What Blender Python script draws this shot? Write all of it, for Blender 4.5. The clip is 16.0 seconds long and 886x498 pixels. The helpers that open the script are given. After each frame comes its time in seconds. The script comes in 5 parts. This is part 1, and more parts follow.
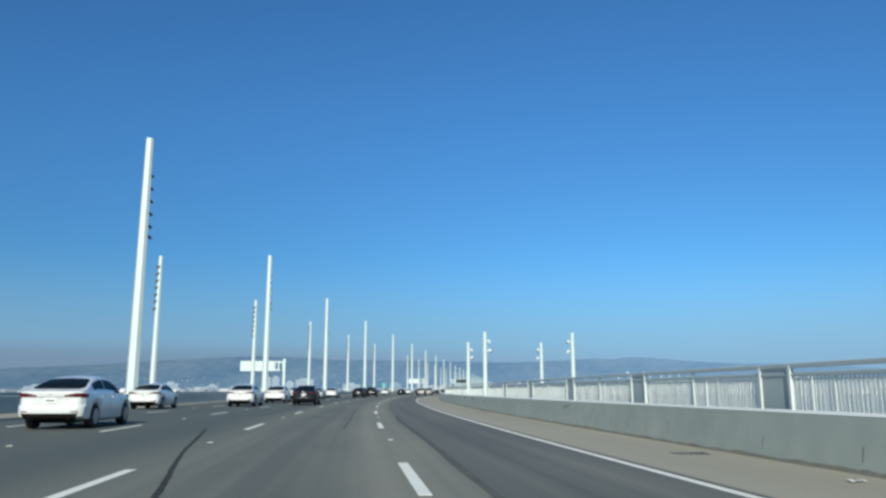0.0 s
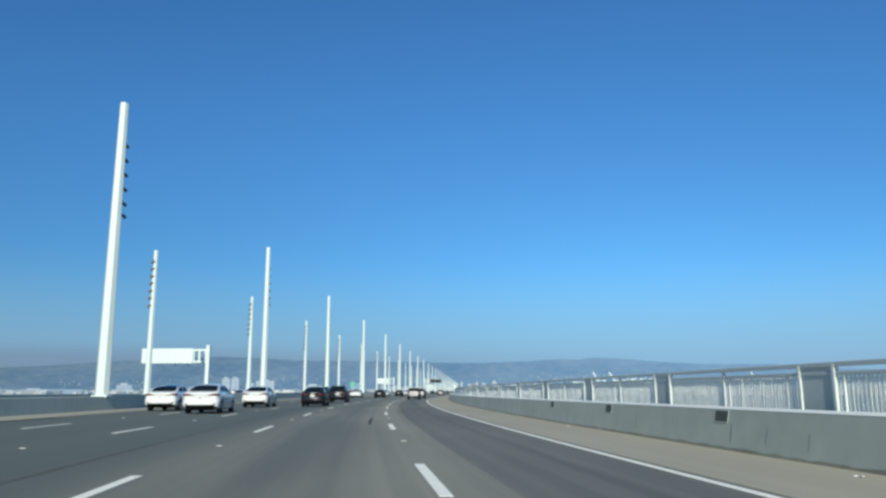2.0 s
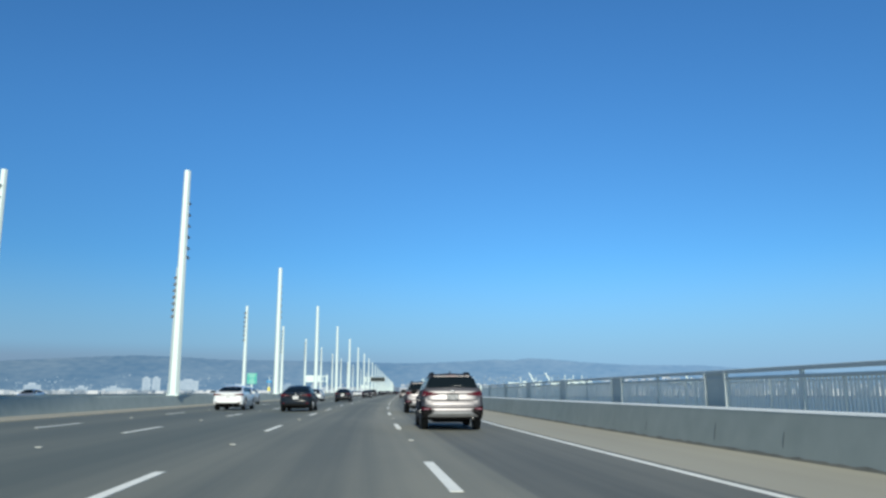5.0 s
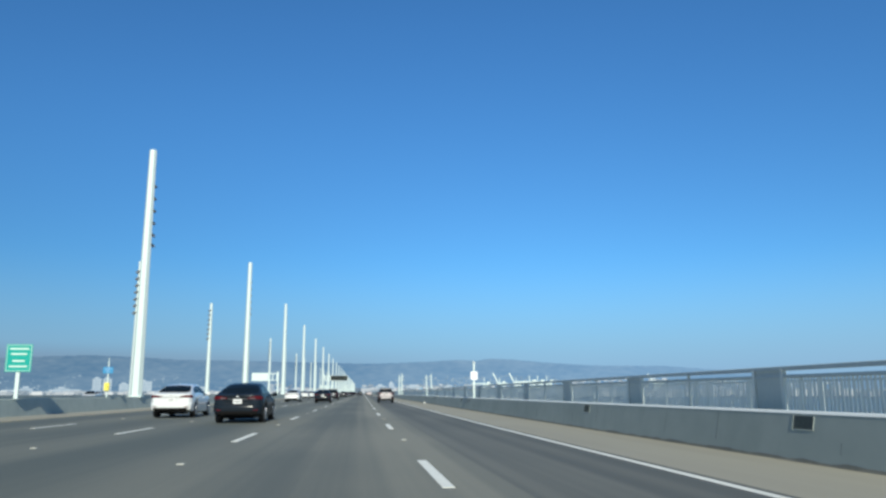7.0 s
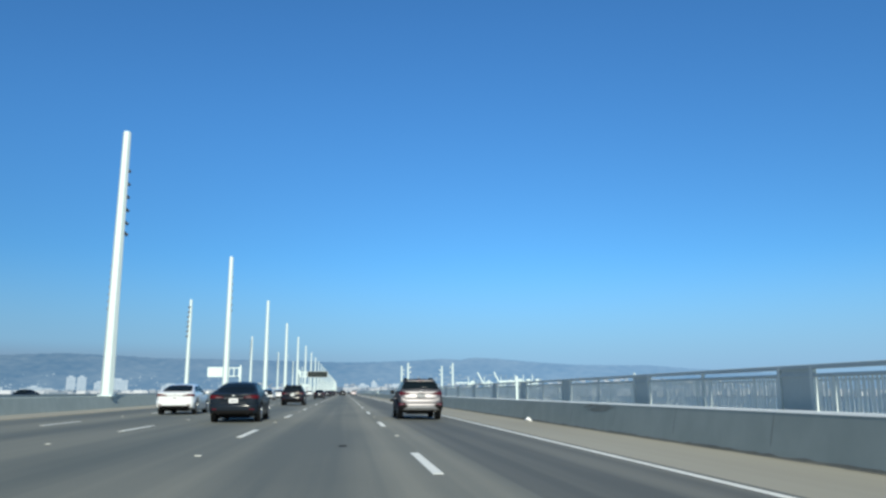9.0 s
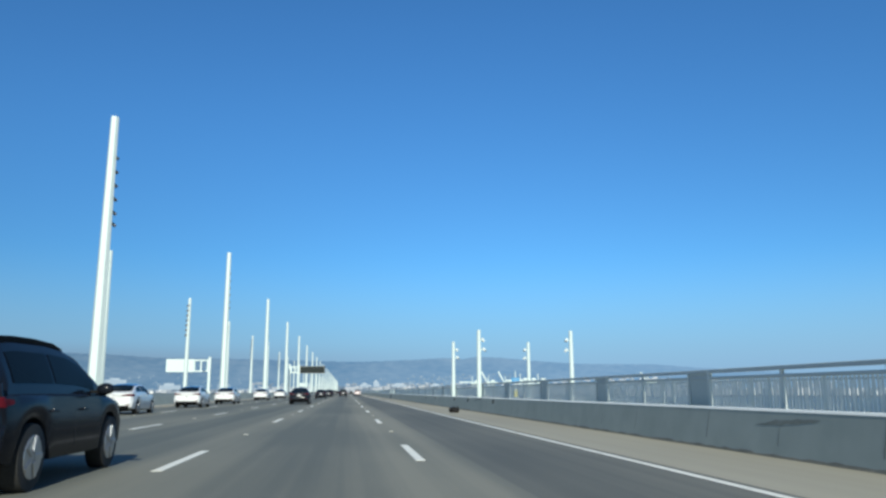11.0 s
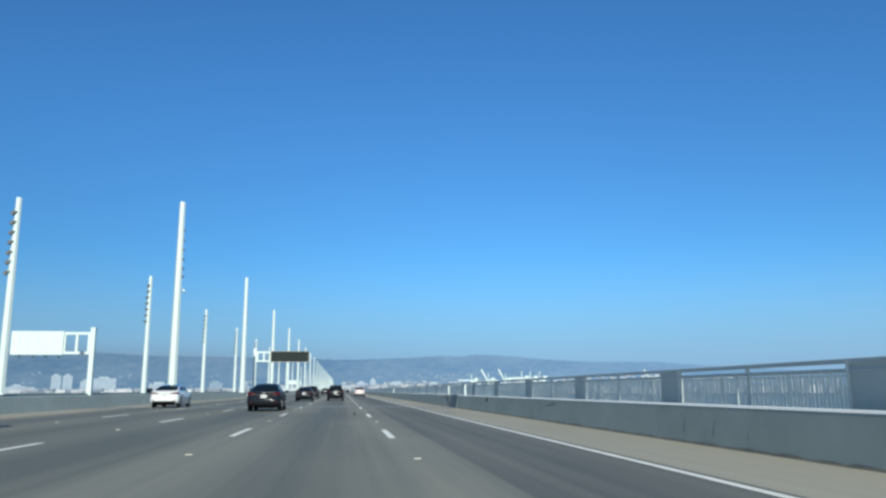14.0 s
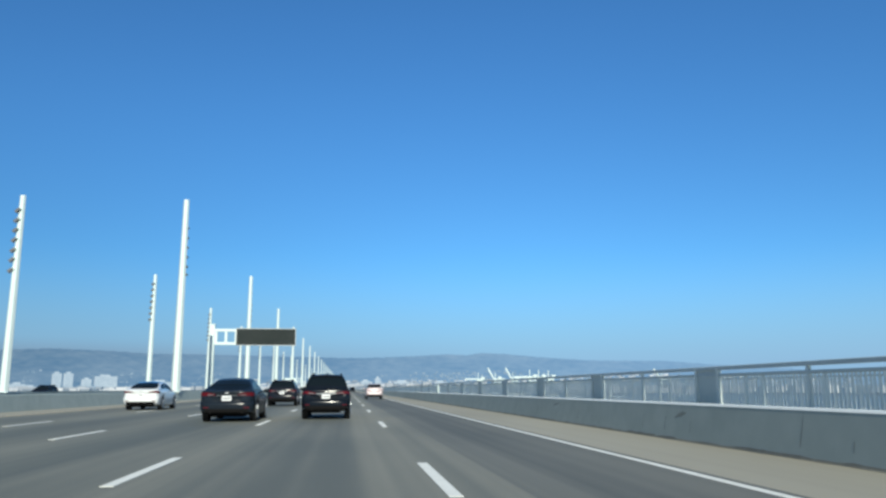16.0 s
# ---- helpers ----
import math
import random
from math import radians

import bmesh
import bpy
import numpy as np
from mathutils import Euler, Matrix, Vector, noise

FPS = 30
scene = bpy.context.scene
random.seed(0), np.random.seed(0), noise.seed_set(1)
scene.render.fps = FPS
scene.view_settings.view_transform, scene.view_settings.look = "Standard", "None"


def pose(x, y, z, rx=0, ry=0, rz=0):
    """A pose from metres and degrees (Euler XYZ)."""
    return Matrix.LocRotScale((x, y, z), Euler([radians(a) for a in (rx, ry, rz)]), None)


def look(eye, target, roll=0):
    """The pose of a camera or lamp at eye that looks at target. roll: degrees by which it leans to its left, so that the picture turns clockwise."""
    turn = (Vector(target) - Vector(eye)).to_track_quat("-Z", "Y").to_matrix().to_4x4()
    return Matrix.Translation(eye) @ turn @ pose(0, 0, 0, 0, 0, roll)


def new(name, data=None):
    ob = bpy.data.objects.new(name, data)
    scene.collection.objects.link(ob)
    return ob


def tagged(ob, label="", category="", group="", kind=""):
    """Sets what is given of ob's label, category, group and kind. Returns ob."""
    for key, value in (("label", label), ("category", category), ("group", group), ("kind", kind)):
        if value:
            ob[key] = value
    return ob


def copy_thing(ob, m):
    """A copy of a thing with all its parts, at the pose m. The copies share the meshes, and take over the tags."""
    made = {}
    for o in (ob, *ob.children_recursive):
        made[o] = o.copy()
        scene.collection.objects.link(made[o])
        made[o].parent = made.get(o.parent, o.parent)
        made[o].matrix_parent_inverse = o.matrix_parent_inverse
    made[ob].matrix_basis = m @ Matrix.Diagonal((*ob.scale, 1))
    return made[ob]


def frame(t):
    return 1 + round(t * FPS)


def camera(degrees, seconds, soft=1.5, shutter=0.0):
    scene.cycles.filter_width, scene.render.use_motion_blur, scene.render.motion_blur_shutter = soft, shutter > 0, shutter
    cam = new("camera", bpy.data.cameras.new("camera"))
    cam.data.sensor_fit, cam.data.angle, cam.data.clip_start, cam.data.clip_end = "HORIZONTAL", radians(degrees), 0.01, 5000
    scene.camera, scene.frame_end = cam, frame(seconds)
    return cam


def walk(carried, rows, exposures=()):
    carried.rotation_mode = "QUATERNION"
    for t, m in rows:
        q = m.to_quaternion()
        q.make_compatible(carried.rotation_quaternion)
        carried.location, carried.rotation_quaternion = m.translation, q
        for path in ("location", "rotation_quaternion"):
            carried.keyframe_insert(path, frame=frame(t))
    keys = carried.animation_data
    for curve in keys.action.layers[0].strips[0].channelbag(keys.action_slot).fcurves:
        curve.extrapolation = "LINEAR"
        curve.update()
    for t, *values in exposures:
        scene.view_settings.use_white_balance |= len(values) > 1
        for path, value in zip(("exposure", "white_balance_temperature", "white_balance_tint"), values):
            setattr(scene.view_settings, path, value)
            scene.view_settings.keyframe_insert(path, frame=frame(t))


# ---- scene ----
# camera and its way along the curve and the straight
cam = camera(60.5, 16.0, soft=2.7)
walk(cam, [
    (0.0, pose(0.30, 0.06, 1.06, 100.56, 0.02, 4.78)),
    (0.5, pose(-2.60, 14.45, 1.06, 100.61, 0.06, 4.13)),
    (1.0, pose(-5.37, 28.84, 1.06, 100.62, 0.13, 3.45)),
    (1.5, pose(-7.96, 43.23, 1.06, 100.63, 0.18, 2.76)),
    (2.0, pose(-10.41, 57.62, 1.06, 100.63, 0.16, 2.03)),
    (2.5, pose(-12.62, 72.04, 1.06, 100.58, 0.13, 1.31)),
    (3.0, pose(-14.58, 86.45, 1.06, 100.58, 0.12, 0.51)),
    (3.5, pose(-16.28, 100.89, 1.06, 100.60, 0.11, -0.43)),
    (4.0, pose(-17.76, 115.38, 1.06, 100.63, 0.10, -1.38)),
    (4.5, pose(-18.96, 129.89, 1.06, 100.65, 0.09, -2.25)),
    (5.0, pose(-19.94, 144.43, 1.06, 100.67, 0.09, -3.03)),
    (5.5, pose(-20.72, 158.99, 1.06, 100.70, 0.09, -3.76)),
    (6.0, pose(-21.29, 173.54, 1.06, 100.68, 0.11, -4.56)),
    (6.5, pose(-21.75, 188.05, 1.06, 100.69, 0.14, -5.28)),
    (7.0, pose(-22.10, 202.49, 1.06, 100.72, 0.15, -5.92)),
    (7.5, pose(-22.35, 216.86, 1.06, 100.73, 0.15, -6.43)),
    (8.0, pose(-22.51, 231.15, 1.06, 100.69, 0.10, -6.81)),
    (8.5, pose(-22.55, 245.39, 1.06, 100.67, 0.06, -7.07)),
    (9.0, pose(-22.56, 259.62, 1.06, 100.67, 0.08, -7.25)),
    (9.5, pose(-22.54, 273.83, 1.06, 100.66, 0.09, -7.28)),
    (10.0, pose(-22.52, 288.03, 1.06, 100.65, 0.11, -7.24)),
    (10.5, pose(-22.51, 302.20, 1.06, 100.65, 0.12, -7.17)),
    (11.0, pose(-22.49, 316.31, 1.06, 100.64, 0.14, -7.13)),
    (11.5, pose(-22.47, 330.33, 1.06, 100.63, 0.16, -7.11)),
    (12.0, pose(-22.50, 344.24, 1.06, 100.60, 0.16, -7.16)),
    (12.5, pose(-22.49, 358.03, 1.06, 100.58, 0.19, -7.23)),
    (13.0, pose(-22.48, 371.69, 1.06, 100.58, 0.24, -7.35)),
    (13.5, pose(-22.47, 385.25, 1.06, 100.57, 0.29, -7.39)),
    (14.0, pose(-22.45, 398.70, 1.06, 100.52, 0.25, -7.43)),
    (14.5, pose(-22.44, 412.07, 1.06, 100.52, 0.23, -7.36)),
    (15.0, pose(-22.39, 425.42, 1.06, 100.49, 0.18, -7.26)),
    (15.5, pose(-22.40, 438.87, 1.06, 100.50, 0.16, -7.18)),
    (16.0, pose(-22.42, 452.63, 1.06, 100.44, 0.12, -7.12)),
], exposures=[(0.0, 0.14, 6250, 3), (1.5, 0.17, 6250, 3), (3.0, 0.19, 6220, 3), (5.5, 0.27, 6250, 3), (6.0, 0.25, 6310, 3), (8.5, 0.22, 6230, 3), (9.0, 0.29, 6250, 3), (11.5, 0.22, 6210, 3), (12.5, 0.18, 6140, 3), (13.5, 0.19, 6130, 3), (14.0, 0.23, 6130, 3), (14.5, 0.18, 6130, 3), (15.5, 0.19, 6130, 3), (16.0, 0.3, 6270, 3)])

# sky, sun and exposure
SUN_AZIMUTH = 178.0      # degrees clockwise from the road's far direction
SUN_ELEVATION = 29.0
world = bpy.data.worlds.new("sky")
scene.world = world
world.use_nodes = True
wn, wl = world.node_tree.nodes, world.node_tree.links
sky = wn.new("ShaderNodeTexSky")
sky.sky_type = "NISHITA"
sky.sun_disc = False
sky.sun_elevation = radians(SUN_ELEVATION)
sky.sun_rotation = radians(SUN_AZIMUTH)
sky.altitude = 0
sky.air_density = 1.0
sky.dust_density = 0.0
sky.ozone_density = 3.0
tint = wn.new("ShaderNodeMix")
tint.data_type, tint.blend_type = "RGBA", "MULTIPLY"
tint.inputs[7].default_value = (0.488, 0.90, 1.26, 1)
# the blue is deepest away from the sun and pales towards it
tint_co, tint_sep, tint_rng = wn.new("ShaderNodeTexCoord"), wn.new("ShaderNodeSeparateXYZ"), wn.new("ShaderNodeMapRange")
tint_rng.interpolation_type = "SMOOTHSTEP"
tint_rng.inputs[1].default_value, tint_rng.inputs[2].default_value, tint_rng.inputs[3].default_value, tint_rng.inputs[4].default_value = -0.5, 0.6, 0.15, 1.0
wl.new(tint_co.outputs["Generated"], tint_sep.inputs[0])
wl.new(tint_sep.outputs[1], tint_rng.inputs[0])
wl.new(tint_rng.outputs[0], tint.inputs[0])
side_rng, side_mul = wn.new("ShaderNodeMapRange"), wn.new("ShaderNodeVectorMath")
side_rng.interpolation_type = "SMOOTHSTEP"
for k, v in enumerate((-0.75, 0.35, 0.86, 1.05)):
    side_rng.inputs[k + 1].default_value = v
side_mul.operation = "SCALE"
wl.new(tint_sep.outputs[0], side_rng.inputs[0])
wl.new(sky.outputs[0], side_mul.inputs[0])
low_rng, low_mul = wn.new("ShaderNodeMapRange"), wn.new("ShaderNodeMath")
for k, v in enumerate((0.08, 0.45, 0.92, 1.02)):
    low_rng.inputs[k + 1].default_value = v
low_mul.operation = "MULTIPLY"
wl.new(tint_sep.outputs[2], low_rng.inputs[0])
wl.new(low_rng.outputs[0], low_mul.inputs[0])
wl.new(side_rng.outputs[0], low_mul.inputs[1])
wl.new(low_mul.outputs[0], side_mul.inputs["Scale"])
wl.new(side_mul.outputs[0], tint.inputs[6])
# pale haze towards the horizon all round
sky_co, sky_sep, sky_rng, haze = wn.new("ShaderNodeTexCoord"), wn.new("ShaderNodeSeparateXYZ"), wn.new("ShaderNodeMapRange"), wn.new("ShaderNodeMix")
haze.data_type = "RGBA"
# greyer smog low over the land, thicker on the left
smog, smog_side, smog_low, smog_all = wn.new("ShaderNodeMix"), wn.new("ShaderNodeMapRange"), wn.new("ShaderNodeMapRange"), wn.new("ShaderNodeMath")
smog.data_type = "RGBA"
smog.inputs[6].default_value, smog.inputs[7].default_value = (2.95, 4.6, 6.85, 1), (2.65, 3.5, 5.2, 1)
smog_side.interpolation_type = smog_low.interpolation_type = "SMOOTHSTEP"
for k, v in enumerate((-0.5, 0.3, 1.0, 0.0)):
    smog_side.inputs[k + 1].default_value = v
for k, v in enumerate((0.04, 0.064, 1.0, 0.0)):
    smog_low.inputs[k + 1].default_value = v
smog_all.operation = "MULTIPLY"
wl.new(tint_sep.outputs[0], smog_side.inputs[0])
wl.new(tint_sep.outputs[2], smog_low.inputs[0])
wl.new(smog_side.outputs[0], smog_all.inputs[0])
wl.new(smog_low.outputs[0], smog_all.inputs[1])
wl.new(smog_all.outputs[0], smog.inputs[0])
wl.new(smog.outputs[2], haze.inputs[7])
sky_rng.interpolation_type = "SMOOTHSTEP"
sky_rng.inputs[1].default_value, sky_rng.inputs[2].default_value, sky_rng.inputs[3].default_value, sky_rng.inputs[4].default_value = 0.0, 0.18, 1.0, 0.0
wl.new(sky_co.outputs["Generated"], sky_sep.inputs[0])
wl.new(sky_sep.outputs[2], sky_rng.inputs[0])
wl.new(sky_rng.outputs[0], haze.inputs[0])
wl.new(tint.outputs[2], haze.inputs[6])
# the low sky is dimmer on the smoggy side
dim_side, dim_low, dim_mul, dim_out, dim_sky = wn.new("ShaderNodeMapRange"), wn.new("ShaderNodeMapRange"), wn.new("ShaderNodeMath"), wn.new("ShaderNodeMath"), wn.new("ShaderNodeVectorMath")
dim_side.interpolation_type = dim_low.interpolation_type = "SMOOTHSTEP"
for k, v in enumerate((-0.45, 0.3, 0.19, 0.02)):
    dim_side.inputs[k + 1].default_value = v
for k, v in enumerate((0.1, 0.38, 1.0, 0.0)):
    dim_low.inputs[k + 1].default_value = v
dim_mul.operation, dim_out.operation, dim_sky.operation = "MULTIPLY", "SUBTRACT", "SCALE"
dim_out.inputs[0].default_value = 1.0
wl.new(tint_sep.outputs[0], dim_side.inputs[0])
wl.new(tint_sep.outputs[2], dim_low.inputs[0])
wl.new(dim_side.outputs[0], dim_mul.inputs[0])
wl.new(dim_low.outputs[0], dim_mul.inputs[1])
wl.new(dim_mul.outputs[0], dim_out.inputs[1])
wl.new(haze.outputs[2], dim_sky.inputs[0])
wl.new(dim_out.outputs[0], dim_sky.inputs["Scale"])
wl.new(dim_sky.outputs[0], wn["Background"].inputs[0])
wn["Background"].inputs[1].default_value = 0.085
sun = new("sun", bpy.data.lights.new("sun", "SUN"))
sun.data.energy, sun.data.angle, sun.data.color = 4.9, radians(0.53), (1.0, 0.92, 0.78)
sa, se = radians(SUN_AZIMUTH), radians(SUN_ELEVATION)
sun_from = Vector((math.sin(sa) * math.cos(se), math.cos(sa) * math.cos(se), math.sin(se)))
sun.matrix_world = look(sun_from * 100, (0, 0, 0))

# the road's line: heading, in degrees left of the far straight, by the metre along it
TURN = ((-200, 22.8), (0, 11.98), (14.7, 11.19), (29.3, 10.4), (44, 9.6), (58.6, 8.78), (73.2, 7.94), (87.7, 7.07), (102.2, 6.18),
        (116.8, 5.28), (131.4, 4.4), (145.9, 3.55), (160.5, 2.75), (175.1, 2.04), (189.6, 1.42), (204, 0.91), (218.4, 0.52), (232.7, 0.24),
        (247, 0.07), (261.2, 0), (4000, 0))
_s = np.arange(-200, 3001, 0.5)
_h = np.radians(np.interp(_s, [a for a, b in TURN], [b for a, b in TURN]))
_x = np.concatenate([[0], np.cumsum(-np.sin((_h[1:] + _h[:-1]) / 2) * 0.5)])
_y = np.concatenate([[0], np.cumsum(np.cos((_h[1:] + _h[:-1]) / 2) * 0.5)])
_x -= np.interp(0, _s, _x)
_y -= np.interp(0, _s, _y)


def heading(s):
    return float(np.interp(s, _s, _h))


def on_road(s, lat=0.0, z=0.0):
    """A place s metres along the road, lat metres to the right of the line that the camera keeps."""
    h = heading(s)
    return Vector((float(np.interp(s, _s, _x)) + lat * math.cos(h), float(np.interp(s, _s, _y)) + lat * math.sin(h), z))


def fall(lat):
    """The deck falls to the shoulder for drainage."""
    return -0.017 * max(0.0, lat)


def stand(s, lat=0.0, z=0.0, turn=0.0):
    return Matrix.Translation(on_road(s, lat, z)) @ Matrix.Rotation(heading(s) + radians(turn), 4, "Z")


# materials
def material(name, a, b=None, rough=0.6, metal=0.0, grain=8.0, stain=0.6, bump=0.0, coat=0.0, mix=0.5, spec=0.5):
    """Two tones mixed by a fine and a broad noise, with fine relief."""
    m = bpy.data.materials.new(name)
    m.use_nodes = True
    n, l = m.node_tree.nodes, m.node_tree.links
    p = n["Principled BSDF"]
    p.inputs["Roughness"].default_value, p.inputs["Metallic"].default_value = rough, metal
    p.inputs["Coat Weight"].default_value, p.inputs["Coat Roughness"].default_value = coat, 0.04
    p.inputs["Specular IOR Level"].default_value = spec
    if b is None:
        p.inputs["Base Color"].default_value = (*a, 1)
        return m
    co = n.new("ShaderNodeTexCoord")
    fine_n, broad = n.new("ShaderNodeTexNoise"), n.new("ShaderNodeTexNoise")
    fine_n.inputs["Scale"].default_value, broad.inputs["Scale"].default_value = grain, stain
    fine_n.inputs["Detail"].default_value, broad.inputs["Detail"].default_value = 5, 4
    for t in (fine_n, broad):
        l.new(co.outputs["Object"], t.inputs["Vector"])
    add = n.new("ShaderNodeMath")
    add.operation = "MULTIPLY_ADD"
    add.inputs[1].default_value = 0.5
    l.new(fine_n.outputs[0], add.inputs[0])
    half = n.new("ShaderNodeMath")
    half.operation = "MULTIPLY"
    half.inputs[1].default_value = 0.5
    l.new(broad.outputs[0], half.inputs[0])
    l.new(half.outputs[0], add.inputs[2])
    ramp = n.new("ShaderNodeMapRange")
    ramp.inputs[1].default_value, ramp.inputs[2].default_value = mix - 0.15, mix + 0.15
    l.new(add.outputs[0], ramp.inputs[0])
    blend = n.new("ShaderNodeMix")
    blend.data_type = "RGBA"
    blend.inputs[6].default_value, blend.inputs[7].default_value = (*a, 1), (*b, 1)
    l.new(ramp.outputs[0], blend.inputs[0])
    l.new(blend.outputs[2], p.inputs["Base Color"])
    if bump:
        bm_ = n.new("ShaderNodeBump")
        bm_.inputs["Strength"].default_value, bm_.inputs["Distance"].default_value = bump, 0.01
        l.new(fine_n.outputs[0], bm_.inputs["Height"])
        l.new(bm_.outputs[0], p.inputs["Normal"])
    return m


def road_material(name, dark, light, wear, shift=0.5, streak=1.0, left_dark=0.0):
    """Paving in road coordinates (metres across and along, from the mesh's UV): two tones, darker where the wheels run and paler
    beside the lane lines, with long streaks, patches and grain."""
    m = bpy.data.materials.new(name)
    m.use_nodes = True
    n, l = m.node_tree.nodes, m.node_tree.links
    p = n["Principled BSDF"]
    p.inputs["Roughness"].default_value = 0.8
    uv, sep = n.new("ShaderNodeUVMap"), n.new("ShaderNodeSeparateXYZ")
    l.new(uv.outputs[0], sep.inputs[0])

    def math_node(op, a, b=None, c=None):
        q = n.new("ShaderNodeMath")
        q.operation = op
        for i, v in enumerate((a, b, c)):
            if v is None:
                continue
            if isinstance(v, (int, float)):
                q.inputs[i].default_value = v
            else:
                l.new(v, q.inputs[i])
        return q.outputs[0]

    def noise_node(sx, sy, detail):
        v = n.new("ShaderNodeVectorMath")
        v.operation = "MULTIPLY"
        v.inputs[1].default_value = (sx, sy, 1)
        l.new(uv.outputs[0], v.inputs[0])
        q = n.new("ShaderNodeTexNoise")
        q.inputs["Scale"].default_value, q.inputs["Detail"].default_value = 1.0, detail
        l.new(v.outputs[0], q.inputs["Vector"])
        return q.outputs[0]

    lane = math_node("COSINE", math_node("MULTIPLY_ADD", sep.outputs[0], 2 * math.pi / 3.67, -1.07 * 2 * math.pi / 3.67))
    streaks, patches, grain = noise_node(2.2, 0.012, 4), noise_node(0.3, 0.07, 5), noise_node(28, 28, 3)
    f = math_node("MULTIPLY_ADD", lane, wear, shift)
    if left_dark:
        # the left lanes are darker through the curve, and less so beyond it
        across, along = n.new("ShaderNodeMapRange"), n.new("ShaderNodeMapRange")
        for q, src, ends in ((across, 0, (-0.8, -4.0, 0.0, 1.0)), (along, 1, (110.0, 300.0, left_dark, left_dark * 0.3))):
            for k, v in enumerate(ends):
                q.inputs[k + 1].default_value = v
            l.new(sep.outputs[src], q.inputs[0])
        left_dark_mix = math_node("MULTIPLY", across.outputs[0], along.outputs[0])
    f = math_node("MULTIPLY_ADD", math_node("SUBTRACT", streaks, 0.5), 1.6 * streak, f)
    f = math_node("MULTIPLY_ADD", math_node("SUBTRACT", patches, 0.5), 1.7, f)
    f = math_node("MULTIPLY_ADD", math_node("SUBTRACT", grain, 0.5), 0.5, f)
    cl = n.new("ShaderNodeClamp")
    l.new(f, cl.inputs[0])
    blend = n.new("ShaderNodeMix")
    blend.data_type = "RGBA"
    blend.inputs[6].default_value, blend.inputs[7].default_value = (*dark, 1), (*light, 1)
    l.new(cl.outputs[0], blend.inputs[0])
    if left_dark:
        over = n.new("ShaderNodeMix")
        over.data_type = "RGBA"
        over.inputs[7].default_value = (0.072, 0.088, 0.08, 1)
        l.new(left_dark_mix, over.inputs[0])
        l.new(blend.outputs[2], over.inputs[6])
        blend = over
    l.new(blend.outputs[2], p.inputs["Base Color"])
    bp = n.new("ShaderNodeBump")
    bp.inputs["Strength"].default_value, bp.inputs["Distance"].default_value = 0.2, 0.006
    l.new(grain, bp.inputs["Height"])
    l.new(bp.outputs[0], p.inputs["Normal"])
    return m


